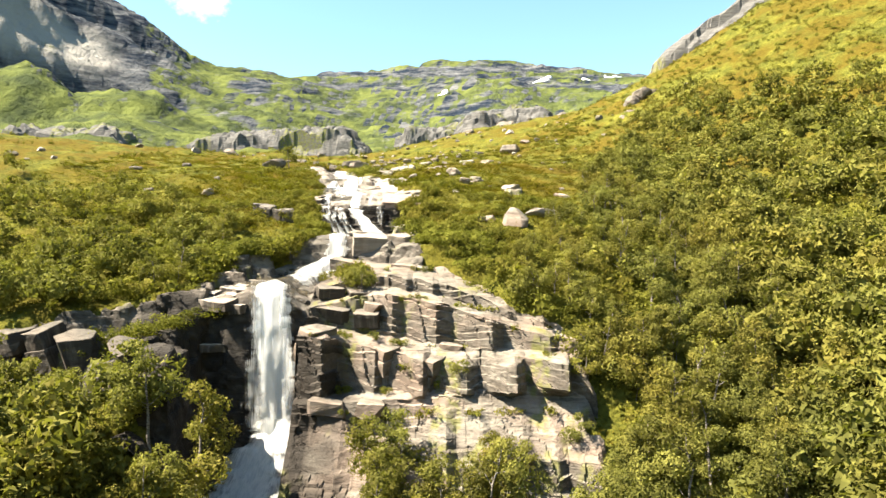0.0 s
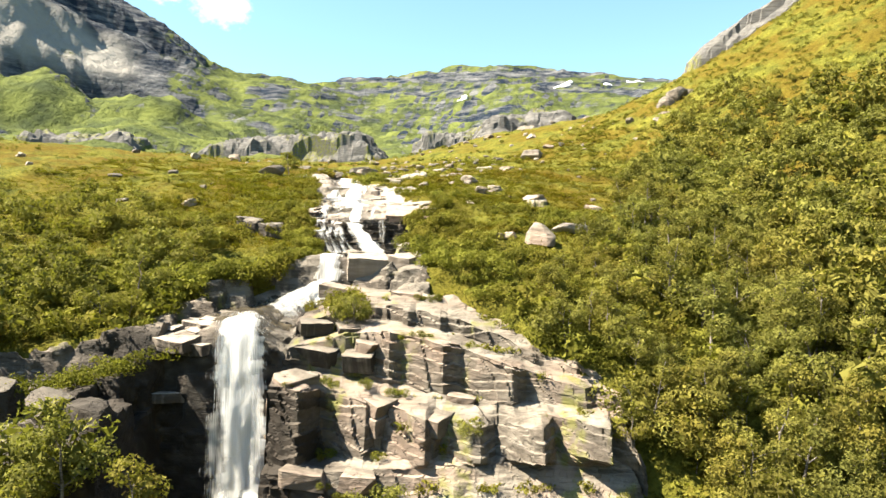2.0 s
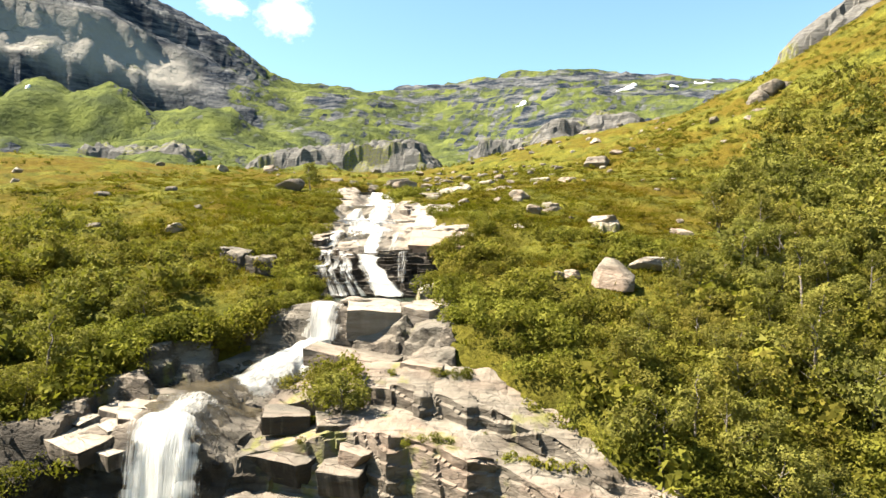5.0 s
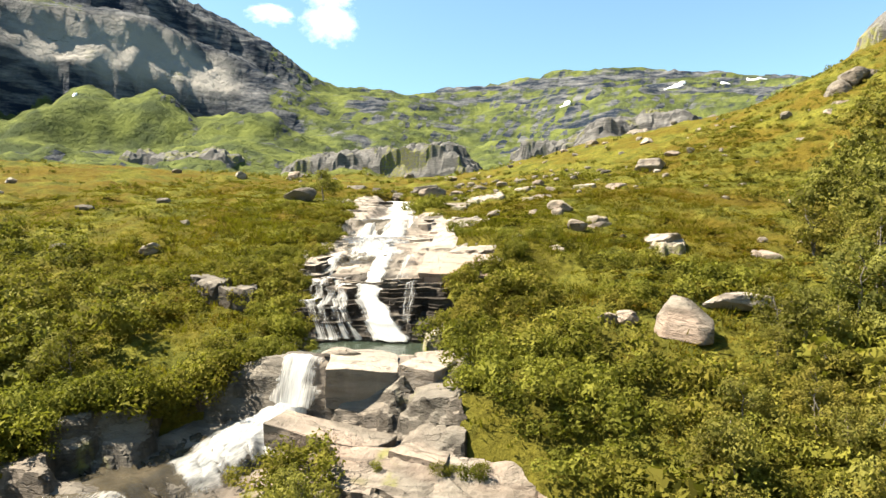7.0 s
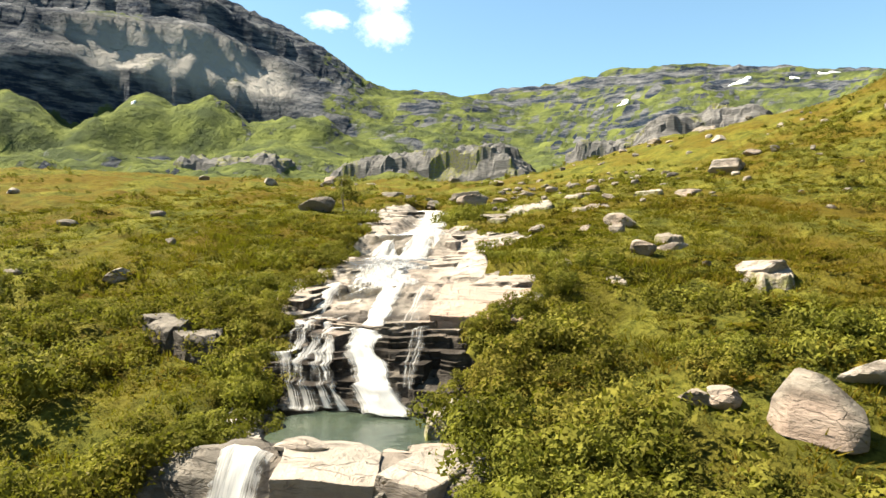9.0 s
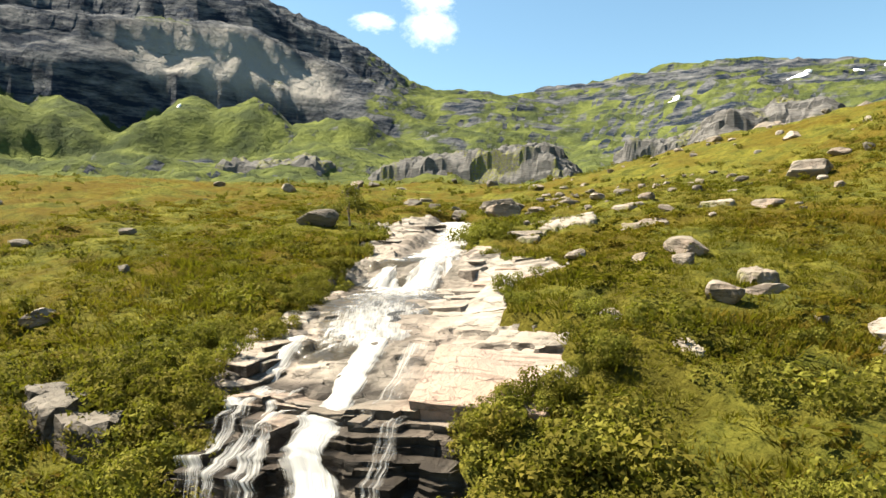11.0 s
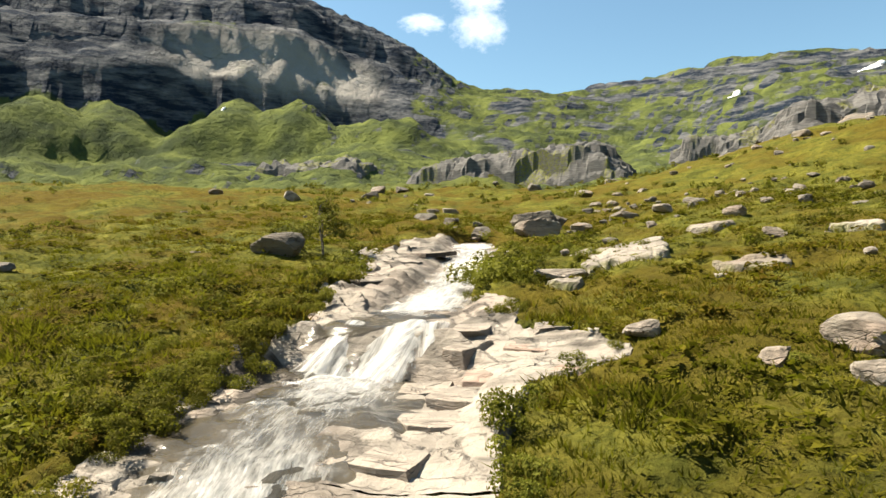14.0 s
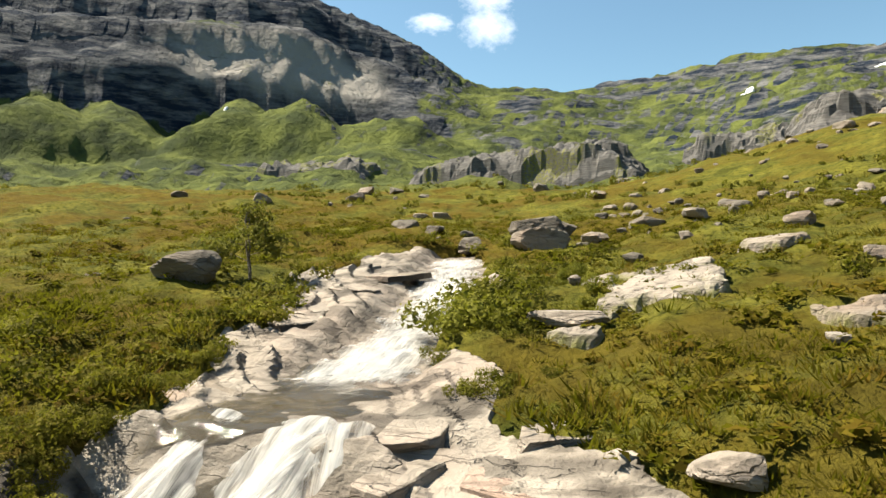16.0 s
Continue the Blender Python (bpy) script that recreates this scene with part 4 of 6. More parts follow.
wall_water("water_veil", -10.3, -8.6, 99.8, 95.4, 0.8, 0.9, lambda U, t: 0.5 - 0.2 * t, "white side chute beside the upper waterfall", 88)
wall_water("water_veil", -8.7, -8.2, 95.8, 90.5, 0.6, 0.8, lambda U, t: 0.5 - 0.12 * t, "thin strands of water over layered rock", 89)
# slabs above it
water_sheet("stream_slab", along_stream(99.3, 114.6, 60, 4.0), STREAM, 40, 120, 0.1, lambda U, t: 0.9 + 0 * U, "thin brown water running over flat slabs", 0.2, "structure", 21, 0.07)
water_sheet("rapids", along_stream(99.4, 113.5, 60, 3.0, -0.4), FOAM_RUN, 50, 140, 0.17, lambda U, t: 0.36 + 0.14 * np.sin(9 * t) - 0.2 * U * U + 0.26 * (1 - t), "broken white water over flat slabs", 0.3, "structure", 22, 0.16)
for k, (lip, foot, w0, w1, level) in enumerate((((-15.3, 116.2, 10.95), (-15.6, 113.5, 8.75), 1.1, 1.9, 0.95), ((-14.0, 116.1, 10.9), (-13.3, 114.0, 8.8), 1.0, 1.4, 0.7), ((-14.7, 115.9, 10.85), (-16.0, 113.1, 8.75), 0.6, 1.5, 0.75),
                                              ((-18.3, 116.5, 10.9), (-18.3, 113.5, 8.75), 0.55, 1.5, 0.85), ((-18.0, 116.2, 10.75), (-19.3, 113.2, 8.75), 0.4, 1.2, 0.7))):
    fall("step_fall", lip, foot, w0, w1, 0.85, FOAM_STEP, lambda U, t, level=level: level + 0.26 * np.sin(9 * U + 2) - 0.25 * U * U, "short fan of white water over a step", 60 + k, 60, 40)
water_sheet("rapids", [(-17.5, 114.0, 8.9, 1.0), (-16.5, 113.2, 8.8, 2.8), (-16.0, 112.0, 8.75, 2.6), (-15.8, 110.6, 8.7, 1.6)], FOAM_RUN, 40, 40, 0.14, lambda U, t: 0.75 - 0.35 * t, "foam spreading at the foot of the step", 0.3, "structure", 71, 0.16)
water_sheet("stream_run", along_stream(115.6, 123, 30, 2.8), STREAM, 24, 50, 0.1, lambda U, t: 0.9 + 0 * U, "clear brown shallow stream", 0.2, "structure", 31, 0.07)
water_sheet("rapids", along_stream(119.6, 147, 60, 2.1), FOAM_RUN, 40, 200, 0.22, lambda U, t: 0.88 + 0.16 * np.sin(14 * t) - 0.25 * U * U, "white cascade sliding down pale slabs", 0.25, "structure", 32, 0.16)


# ---- boulders ----
def top_at(x, y):
    """Height of whatever lies on top at a place: turf or bare rock."""
    x, y = np.asarray(float(x)), np.asarray(float(y))
    g, b = ground_at(x[None], y[None])
    if 51 < y < 151 and -46 < x < 14:
        return float(max(g[0], sunk_rock(x[None], y[None])[0]))
    return float(g[0])


def tops(x, y):
    g = ground_at(x, y)[0]
    near = (y > 51) & (y < 151) & (x > -46) & (x < 14)
    g[near] = np.maximum(g[near], sunk_rock(x[near], y[near]))
    return g


def boulder_mesh(name, size, seed, level=3, cuts=8, rough=0.045):
    """An angular boulder: a sphere cut flat by random planes, worn at the edges."""
    rnd = random.Random(seed)
    bm = bmesh.new()
    bmesh.ops.create_icosphere(bm, subdivisions=level, radius=1.0)
    planes = [(Vector((rnd.gauss(0, 1), rnd.gauss(0, 1), rnd.gauss(0, 0.8))).normalized(), rnd.uniform(0.48, 0.95)) for _ in range(cuts)]
    planes.append((Vector((rnd.gauss(0, 0.15), rnd.gauss(0, 0.15), 1)).normalized(), rnd.uniform(0.6, 0.85)))
    for v in bm.verts:
        d = v.co.normalized()
        r = 1.15
        for n, dist in planes:
            k = n.dot(d)
            if k > 0.05:
                r = min(r, dist / k)
        r += rough * noise.noise(d * 2.3 + Vector((seed, 0, 0))) + rough * 0.6 * noise.noise(d * 6 + Vector((0, seed, 0)))
        v.co = Vector((d.x * r * size[0], d.y * r * size[1], d.z * r * size[2]))
    me = bpy.data.meshes.new(name)
    bm.to_mesh(me)
    bm.free()
    return me


def slab_mesh(name, size, seed, level=4):
    """A large block: six rough faces and a few broken corners, with low ledges across it."""
    rnd = random.Random(seed)
    bm = bmesh.new()
    bmesh.ops.create_icosphere(bm, subdivisions=level, radius=1.0)
    planes = [(Vector(n) + Vector([rnd.gauss(0, 0.09) for _ in range(3)]), rnd.uniform(0.86, 1.0)) for n in ((1, 0, 0), (-1, 0, 0), (0, 1, 0), (0, -1, 0), (0, 0, 1), (0, 0, -1))]
    planes += [(Vector([rnd.choice((-1, 1)) * rnd.uniform(0.5, 1) for _ in range(3)]), rnd.uniform(1.05, 1.4)) for _ in range(4)]
    for v in bm.verts:
        d = v.co.normalized()
        r = min(dist / (n.normalized().dot(d)) for n, dist in planes if n.normalized().dot(d) > 0.05)
        p = Vector((d.x * r * size[0], d.y * r * size[1], d.z * r * size[2]))
        k = 0.10 * noise.noise(p * 0.9 + Vector((seed, 0, 0))) + 0.07 * noise.noise(p * 2.3) + 0.10 * abs(noise.noise(Vector((p.x * 0.3, p.y * 0.3, p.z * 2.6 + seed))))
        v.co = p + d * k
    me = bpy.data.meshes.new(name)
    bm.to_mesh(me)
    bm.free()
    me.attributes.new("stain_shade", "FLOAT", "POINT").data.foreach_set("value", np.full(len(me.vertices), 0.75, np.float32))
    return me


def boulder(x, y, size, seed, mat, label, sink=0.3, turn=0.0, name="boulder", level=3, group=""):
    ob = part(name, boulder_mesh(name, size, seed, max(level, 4 if size[0] > 1.2 else level)), mat)
    ob.matrix_basis = pose(x, y, top_at(x, y) + size[2] * (0.75 - sink), 0, 0, turn)
    return tagged(ob, label, "boulder", group)


PLACED = [  # x, y, half sizes, seed
    (12.9, 89.6, 2.0, 1.2, 0.8, 4), (6.1, 87.2, 0.9, 0.7, 0.55, 5), (5.0, 87.0, 0.7, 0.6, 0.5, 6), (10.4, 101.6, 1.5, 1.1, 0.7, 7), (3.46, 103.7, 0.8, 0.7, 0.85, 8),
    (5.2, 105.6, 1.1, 0.6, 0.4, 9), (1.8, 109.6, 0.8, 0.6, 0.5, 10), (-0.74, 110.9, 0.6, 0.5, 0.42, 11), (0.4, 134, 1.0, 0.8, 0.55, 12), (14.6, 151, 3.0, 1.6, 1.5, 13), (1.9, 111.8, 1.2, 0.8, 0.65, 15), (8.7, 132.8, 1.3, 0.9, 0.5, 16), (-5.0, 115.4, 0.8, 0.6, 0.5, 17), (-18.4, 149.4, 1.9, 1.2, 1.2, 18), (-14.7, 151.6, 1.0, 0.8, 0.6, 19), (-8.1, 159.6, 1.1, 0.9, 0.7, 20), (-1.5, 146, 1.0, 0.8, 0.6, 71), (19, 158, 1.2, 1.0, 0.6, 14)]
for i, (x, y, a, b, c, seed) in enumerate(PLACED):
    boulder(x, y, (a, b, c), seed, ROCK if i % 3 else ROCK_PALE, ["large angular grey boulder on the green slope", "flat grey boulder in low shrubs", "pale boulder lying in turf"][min(2, i)], group="boulders on the slope")
def tent_block(name, size, lean, seed):
    """A tapering split boulder with a short ridge on top."""
    rnd = random.Random(seed)
    bm = bmesh.new()
    for i in range(7):
        a = 2 * math.pi * i / 7 + rnd.uniform(-0.2, 0.2)
        for z, r in ((-0.6, 1.0), (0.15, 0.92)):
            bm.verts.new((size[0] * r * math.cos(a) * rnd.uniform(0.85, 1.05), size[1] * r * math.sin(a) * rnd.uniform(0.85, 1.05), size[2] * (z + rnd.uniform(-0.1, 0.15))))
    for u, w, z in ((-0.35, 0.1, 1.0), (0.1, -0.15, 0.95), (0.15, 0.3, 0.9), (-0.2, -0.3, 0.8)):
        bm.verts.new((size[0] * (u + lean), size[1] * w, size[2] * z))
    bmesh.ops.convex_hull(bm, input=bm.verts)
    bmesh.ops.delete(bm, geom=[v for v in bm.verts if not v.link_faces], context="VERTS")
    bmesh.ops.bevel(bm, geom=bm.edges[:], offset=0.06, segments=1, affect="EDGES")
    bmesh.ops.subdivide_edges(bm, edges=bm.edges[:], cuts=1, use_grid_fill=True)
    for v in bm.verts:
        v.co += Vector((1, 1, 0.6)) * 0.05 * noise.noise(v.co * 1.7) + Vector((0, 0, 0.03)) * noise.noise(v.co * 5)
    me = bpy.data.meshes.new(name)
    bm.to_mesh(me)
    bm.free()
    return me


ob = part("boulder", tent_block("boulder", (2.0, 1.6, 1.55), -0.25, 49), ROCK_BASE)
ob.matrix_basis = pose(9.3, 85.6, top_at(9.3, 85.6) + 0.4, 0, 6, -38)
tagged(ob, "large angular grey boulder on the green slope", "boulder", "boulders on the slope")


def rock_patch(cx, cy, rx, ry, seed, mat, label, proud=0.3, res=0.16):
    """Bare bedrock showing through the turf: low broken plates with an uneven edge."""
    x, y = np.meshgrid(np.arange(cx - rx * 1.3, cx + rx * 1.3, res), np.arange(cy - ry * 1.3, cy + ry * 1.3, res))
    wx, wy = x + 0.3 * vnoise(x, y, seed), y + 0.3 * vnoise(x, y, seed + 1)
    c, d, r, e = blocks(wx, wy, 1.7, 0.9, -0.35, seed + 2)
    away = np.hypot((x - cx) / rx, (y - cy) / ry) + 0.42 * fbm(x / 1.6, y / 1.6, 3, seed + 3)
    z = near_land(x, y) + proud * step(1.05, 0.7, away) + (r - 0.5) * 0.4 * proud + 0.25 * proud - 0.06 * step(0.12, 0.0, e) + 0.04 * fbm(x * 2, y * 2, 3, seed + 4) - 1.2 * step(0.85, 1.15, away)
    me = arrays_mesh("rock_slab", np.stack([x, y, z], -1).reshape(-1, 3), grid_faces(*x.shape), False, {"wet": 0 * x, "moss": step(0.6, 1.0, away), "stain_shade": 0.2 + 0 * x})
    return tagged(part("rock_slab", me, mat), label, "rock slab", "bare rock in the turf")


for k, (x, y, rx, ry) in enumerate(((-8.4, 131.4, 2.8, 3.6), (-1.0, 125.6, 2.0, 1.2), (-10.4, 125.0, 1.3, 0.9), (-1.6, 101.6, 0.8, 1.2), (1.6, 98.9, 1.2, 0.8), (5.3, 108.0, 0.9, 0.6), (5.0, 133.5, 1.6, 0.9), (-3.0, 140, 1.8, 1.2), (10.4, 101.4, 1.8, 1.6), (17.5, 100, 1.1, 0.7), (-5.4, 86.6, 0.9, 1.2))):
    rock_patch(x, y, rx, ry, 800 + 9 * k, ROCK_PALE if k % 2 == 0 else ROCK, "broad pale bare slab in the turf" if k == 0 else "pale bare rock showing through the turf", 0.45 if k == 0 else 0.3)
DARK = [(-32.0, 128.8, 2.0, 1.2, 1.1, 21), (-50.6, 112.0, 1.0, 0.7, 0.5, 22), (-36, 108.2, 0.6, 0.5, 0.4, 23), (-43, 98.8, 1.0, 0.6, 0.5, 24), (-21.2, 157.5, 2.2, 1.6, 1.5, 25), (-18.9, 158.5, 1.3, 1.2, 1.3, 26), (-32.2, 154.5, 1.3, 1.0, 0.9, 27),
        (-28.5, 153, 0.9, 0.8, 0.7, 28), (-24.2, 150, 1.1, 0.9, 0.8, 29), (-12.3, 160, 1.4, 1.0, 0.8, 30), (-5.5, 166, 1.2, 1.0, 0.8, 31), (-44, 117, 1.2, 0.6, 0.4, 32)]
for i, (x, y, a, b, c, seed) in enumerate(DARK):
    boulder(x, y, (a, b, c), seed, ROCK_DARK, "dark weathered boulder half sunk in heath" if i != 4 else "large rounded grey boulder above the stream", group="boulders on the heath")
for k, (x, y, a, b, c) in enumerate(((-23.6, 92.0, 0.9, 1.0, 1.5), (-22.2, 91.7, 0.8, 0.9, 1.3), (-20.9, 91.6, 1.0, 0.9, 1.5), (-25.0, 92.6, 0.8, 0.8, 1.0))):
    ob = part("rock_block", slab_mesh("rock_block", (a, b, c), 43 + k, 3), ROCK_DARK)
    ob.matrix_basis = pose(x, y, top_at(x, y) + 0.25, 4, 5 - 4 * k, -25 + 12 * k)
    tagged(ob, "upright dark rock block among shrubs", "rock", "dark rock blocks")
# flat outcrops on the right bank
boulder(-10.6, 126.5, (1.6, 0.7, 0.35), 52, ROCK_PALE, "thin pale slab in yellow grass", 0.4, 15, "rock_slab")
boulder(-10.4, 82.6, (1.3, 0.7, 0.35), 56, ROCK_PALE, "pale flat rock at the pool's rim", 0.5, 0, "rock_slab")
CLIFF = next(o for o in scene.collection.objects if o.name == "rock_cliff")


def split_block(width, height, depth, rnd, stain_shade=1.0, wet=0.0):
    """A fractured block: a few plates on one another, corners broken off by flat cuts."""
    bm = bmesh.new()
    seed = rnd.uniform(0, 50)
    z = -height
    plates = max(1, min(4, round(height / rnd.uniform(1.0, 2.6))))
    cuts = [(Vector((rnd.gauss(0, 1), rnd.gauss(-0.2, 0.8), rnd.uniform(-0.35, 0.6))).normalized(), rnd.uniform(0.5, 0.9)) for _ in range(rnd.choice((3, 4, 5)))]
    for i in range(plates):
        h = height / plates * rnd.uniform(0.75, 1.25) if i < plates - 1 else -z
        if h < 0.12:
            continue
        dx, dy, sx = rnd.uniform(-0.15, 0.15) * width * 0.3, rnd.uniform(-0.35, 0.3), rnd.uniform(0.8, 1.05)
        sub = bmesh.new()
        for a in (-1, 1):
            for b in (-1, 1):
                for c in (0, 1):
                    sub.verts.new((a * width * 0.5 * sx * rnd.uniform(0.88, 1.0) + dx, b * depth * 0.5 * rnd.uniform(0.9, 1.0) + dy, z + c * h * (1 + rnd.uniform(-0.1, 0.04))))
        bmesh.ops.convex_hull(sub, input=sub.verts)
        for n, d in cuts:
            reach = abs(n.x) * width * 0.5 + abs(n.y) * depth * 0.5
            out = bmesh.ops.bisect_plane(sub, geom=sub.verts[:] + sub.edges[:] + sub.faces[:], plane_co=n * reach * d, plane_no=n, clear_outer=True)
            bmesh.ops.edgeloop_fill(sub, edges=[e for e in out["geom_cut"] if isinstance(e, bmesh.types.BMEdge)])
        bmesh.ops.bevel(sub, geom=sub.edges[:], offset=0.045, segments=1, affect="EDGES", clamp_overlap=True)
        for _ in range(2):
            bmesh.ops.subdivide_edges(sub, edges=[e for e in sub.edges if e.calc_length() > 0.9], cuts=1, use_grid_fill=False)
            bmesh.ops.triangulate(sub, faces=[f for f in sub.faces if len(f.verts) > 4])
        for v in sub.verts:
            q = v.co + Vector((seed, 0, 0))
            v.co += 0.13 * noise.noise_vector(q * 0.5) + 0.06 * noise.noise_vector(q * 1.8)
        me = bpy.data.meshes.new("plate")
        sub.to_mesh(me)
        sub.free()
        bm.from_mesh(me)
        bpy.data.meshes.remove(me)
        z += h
    bmesh.ops.triangulate(bm, faces=[f for f in bm.faces if len(f.verts) > 4])
    me = bpy.data.meshes.new("rock_block")
    bm.to_mesh(me)
    bm.free()
    me.attributes.new("stain_shade", "FLOAT", "POINT").data.foreach_set("value", np.full(len(me.vertices), stain_shade, np.float32))
    me.attributes.new("wet", "FLOAT", "POINT").data.foreach_set("value", np.full(len(me.vertices), wet, np.float32))
    return me


def course(a, b, height, depth, wide, gap, seed, mat=ROCK, parent=None, tip=4.0, stain_shade=1.0, wet=0.0):
    """A row of split blocks from a to b along the front edges of their tops."""
    rnd = random.Random(seed)
    a, b = Vector(a), Vector(b)
    run = (b - a).length
    turn = math.degrees(math.atan2(b.y - a.y, b.x - a.x))
    fall_x = math.degrees(math.atan2(a.z - b.z, (b - a).to_2d().length))
    s = 0.0
    while s < run:
        w = min(rnd.uniform(*wide), run - s + 0.8)
        p = a.lerp(b, (s + w * 0.5) / run)
        k = (s / run)
        h = (height[0] + (height[1] - height[0]) * k) * rnd.uniform(0.85, 1.15)
        ob = part("rock_block", split_block(w, h, depth, rnd, stain_shade, wet), mat, parent or CLIFF)
        inward = Vector((-math.sin(radians(turn)), math.cos(radians(turn)), 0)) * depth * 0.45
        ob.matrix_basis = pose(p.x + inward.x, p.y + inward.y + rnd.uniform(-0.35, 0.35), p.z + rnd.uniform(-0.3, 0.2) + depth * 0.45 * math.tan(radians(tip)), tip + rnd.uniform(-4, 8), fall_x + rnd.uniform(-5, 9), turn + rnd.uniform(-26, 14))
        s += w + (rnd.uniform(*gap) if rnd.random() < 0.75 else 0.1)


course((-13.0, 69.4, -4.9), (-8.6, 70.2, -5.2), (1.0, 1.0), 2.4, (2.6, 4.4), (-0.6, 0.1), 18, ROCK_DARK, tip=7)
course((-13.2, 67.4, -6.5), (-7.0, 68.0, -7.0), (1.5, 1.5), 2.8, (2.8, 5.0), (-0.6, 0.3), 19, ROCK_DARK, tip=10)
# wet on these blocks also paints the shade of the recess and overhung bank
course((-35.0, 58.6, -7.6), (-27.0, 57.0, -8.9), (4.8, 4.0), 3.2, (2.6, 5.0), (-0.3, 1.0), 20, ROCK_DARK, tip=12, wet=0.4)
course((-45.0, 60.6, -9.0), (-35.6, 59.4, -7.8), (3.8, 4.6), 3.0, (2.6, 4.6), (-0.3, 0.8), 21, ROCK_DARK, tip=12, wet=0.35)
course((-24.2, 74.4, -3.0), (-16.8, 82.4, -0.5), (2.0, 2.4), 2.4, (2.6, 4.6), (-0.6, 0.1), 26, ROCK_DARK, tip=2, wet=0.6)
course((-11.6, 80.2, 0.9), (-4.2, 80.3, 0.8), (2.7, 2.5), 3.0, (3.4, 5.2), (-0.6, 0.1), 22, ROCK_PALE, tip=9, stain_shade=0.25)
# split blocks standing on the beds of the cliff, a corner to the front
for k, (x, y, z, w, h, d, turn, wet) in enumerate(((-12.3, 64.5, -8.2, 3.4, 6.4, 3.4, -36, 0.0), (-5.6, 64.9, -10.0, 2.6, 4.0, 2.6, -34, 0.0), (-1.6, 64.6, -10.9, 3.4, 3.4, 2.8, -30, 0.0), (8.6, 64.6, -10.8, 5.0, 2.6, 3.2, -20, 0.25),
                                                   (-8.8, 71.6, -5.0, 2.8, 1.3, 2.2, -14, 0.0), (-7.0, 69.3, -6.1, 2.6, 1.2, 2.0, -20, 0.0), (-4.0, 76.4, -2.5, 3.2, 0.9, 1.8, -18, 0.0), (0.8, 66.6, -9.9, 2.4, 0.9, 1.4, -12, 0.0), (4.6, 65.6, -10.4, 2.8, 1.0, 1.6, -18, 0.0), (-9.2, 78.3, -2.2, 7.4, 1.3, 2.6, -8, 0.0), (-10.4, 60.9, -14.3, 4.4, 1.2, 2.0, -4, 0.2), (-6.4, 60.7, -14.3, 3.0, 1.2, 1.8, -8, 0.0))):
    ob = part("rock_block", split_block(w, h, d, random.Random(900 + k), 0.5, wet), ROCK_BASE, CLIFF)
    ob.matrix_basis = pose(x, y, z, 4, 7, turn)


def plates(n, place, wide, thick, turn, parent, mats, seed, tip=5.0, lean=0.0):
    """Flat broken plates of bedrock lying over one another."""
    rnd = random.Random(seed)
    for i in range(n):
        x, y = place(rnd)
        w = rnd.uniform(*wide)
        h = rnd.uniform(*thick)
        ob = part("rock_plate", split_block(w, h, w * rnd.uniform(0.5, 0.9), rnd), mats[i % len(mats)], parent)
        z = float(bedrock(np.array([x]), np.array([y]))[0])
        ob.matrix_basis = pose(x, y, z + h * rnd.uniform(-0.2, 0.1), tip + rnd.uniform(-4, 5), lean + rnd.uniform(-5, 5), turn + rnd.uniform(-25, 25))


plates(12, lambda r: (r.uniform(-25.0, -19.6), r.uniform(66.4, 71.6)), (2.4, 4.8), (0.6, 1.0), -15, CLIFF, (ROCK_PALE, ROCK_PALE, ROCK), 51, 5, 2)
UPPER = next(o for o in scene.collection.objects if o.name == "bedrock_upper")


def beside(y0, y1, a, b):
    def place(rnd):
        y = rnd.uniform(y0, y1)
        return float(prof(STREAM_X, y)) + rnd.uniform(a, b), y
    return place


plates(7, beside(118, 144, -6.2, -3.4), (2.6, 4.6), (0.3, 0.5), -28, UPPER, (ROCK_PALE, ROCK_PALE, ROCK), 41, 6, 3)
plates(6, beside(103, 113, -5.2, -4.4), (1.2, 2.6), (0.3, 0.5), -20, UPPER, (ROCK_PALE, ROCK), 42)
for k, (x, y, z, w, h, d, turn, tip, mat) in enumerate(((-10.2, 113.6, 9.75, 3.0, 1.1, 2.2, 12, 10, ROCK_PINK), (-7.9, 113.9, 10.2, 2.8, 1.4, 2.4, -6, 12, ROCK_PINK), (-6.8, 115.7, 10.75, 2.4, 1.0, 2.0, 14, 9, ROCK_PALE), (-9.2, 115.5, 10.6, 3.2, 1.0, 2.0, 4, 8, ROCK_PINK),
                                                       (-12.2, 115.0, 10.45, 1.9, 1.3, 2.2, -12, 5, ROCK_PALE), (-12.9, 112.5, 9.15, 2.4, 0.6, 1.8, 8, 4, ROCK_PALE), (-11.3, 111.4, 9.15, 2.8, 0.5, 2.0, -5, 4, ROCK_PALE), (-12.6, 117.2, 11.05, 1.9, 0.8, 2.4, 10, 4, ROCK_PALE), (-9.0, 117.4, 11.2, 2.2, 0.6, 1.4, 20, 8, ROCK_PALE),
                                                       (-10.6, 108.6, 8.95, 3.0, 0.5, 2.2, 10, 3, ROCK_PALE), (-10.4, 105.4, 8.6, 2.6, 0.5, 2.0, -8, 4, ROCK_PALE))):
    ob = part("rock_block", split_block(w, h, d, random.Random(960 + k), 0.3), mat, UPPER, "pink weathered rock block" if mat == ROCK_PINK else "")
    ob.matrix_basis = pose(x, y, z - 0.22, tip, -3, turn)
LEDGE = next(o for o in scene.collection.objects if o.name == "rock_ledge")
plates(9, lambda r: (r.uniform(-20.5, -16.4), r.uniform(94, 101)), (2.6, 4.2), (0.4, 0.7), -25, LEDGE, (ROCK_PALE, ROCK, ROCK_PALE), 46, 6, 4)
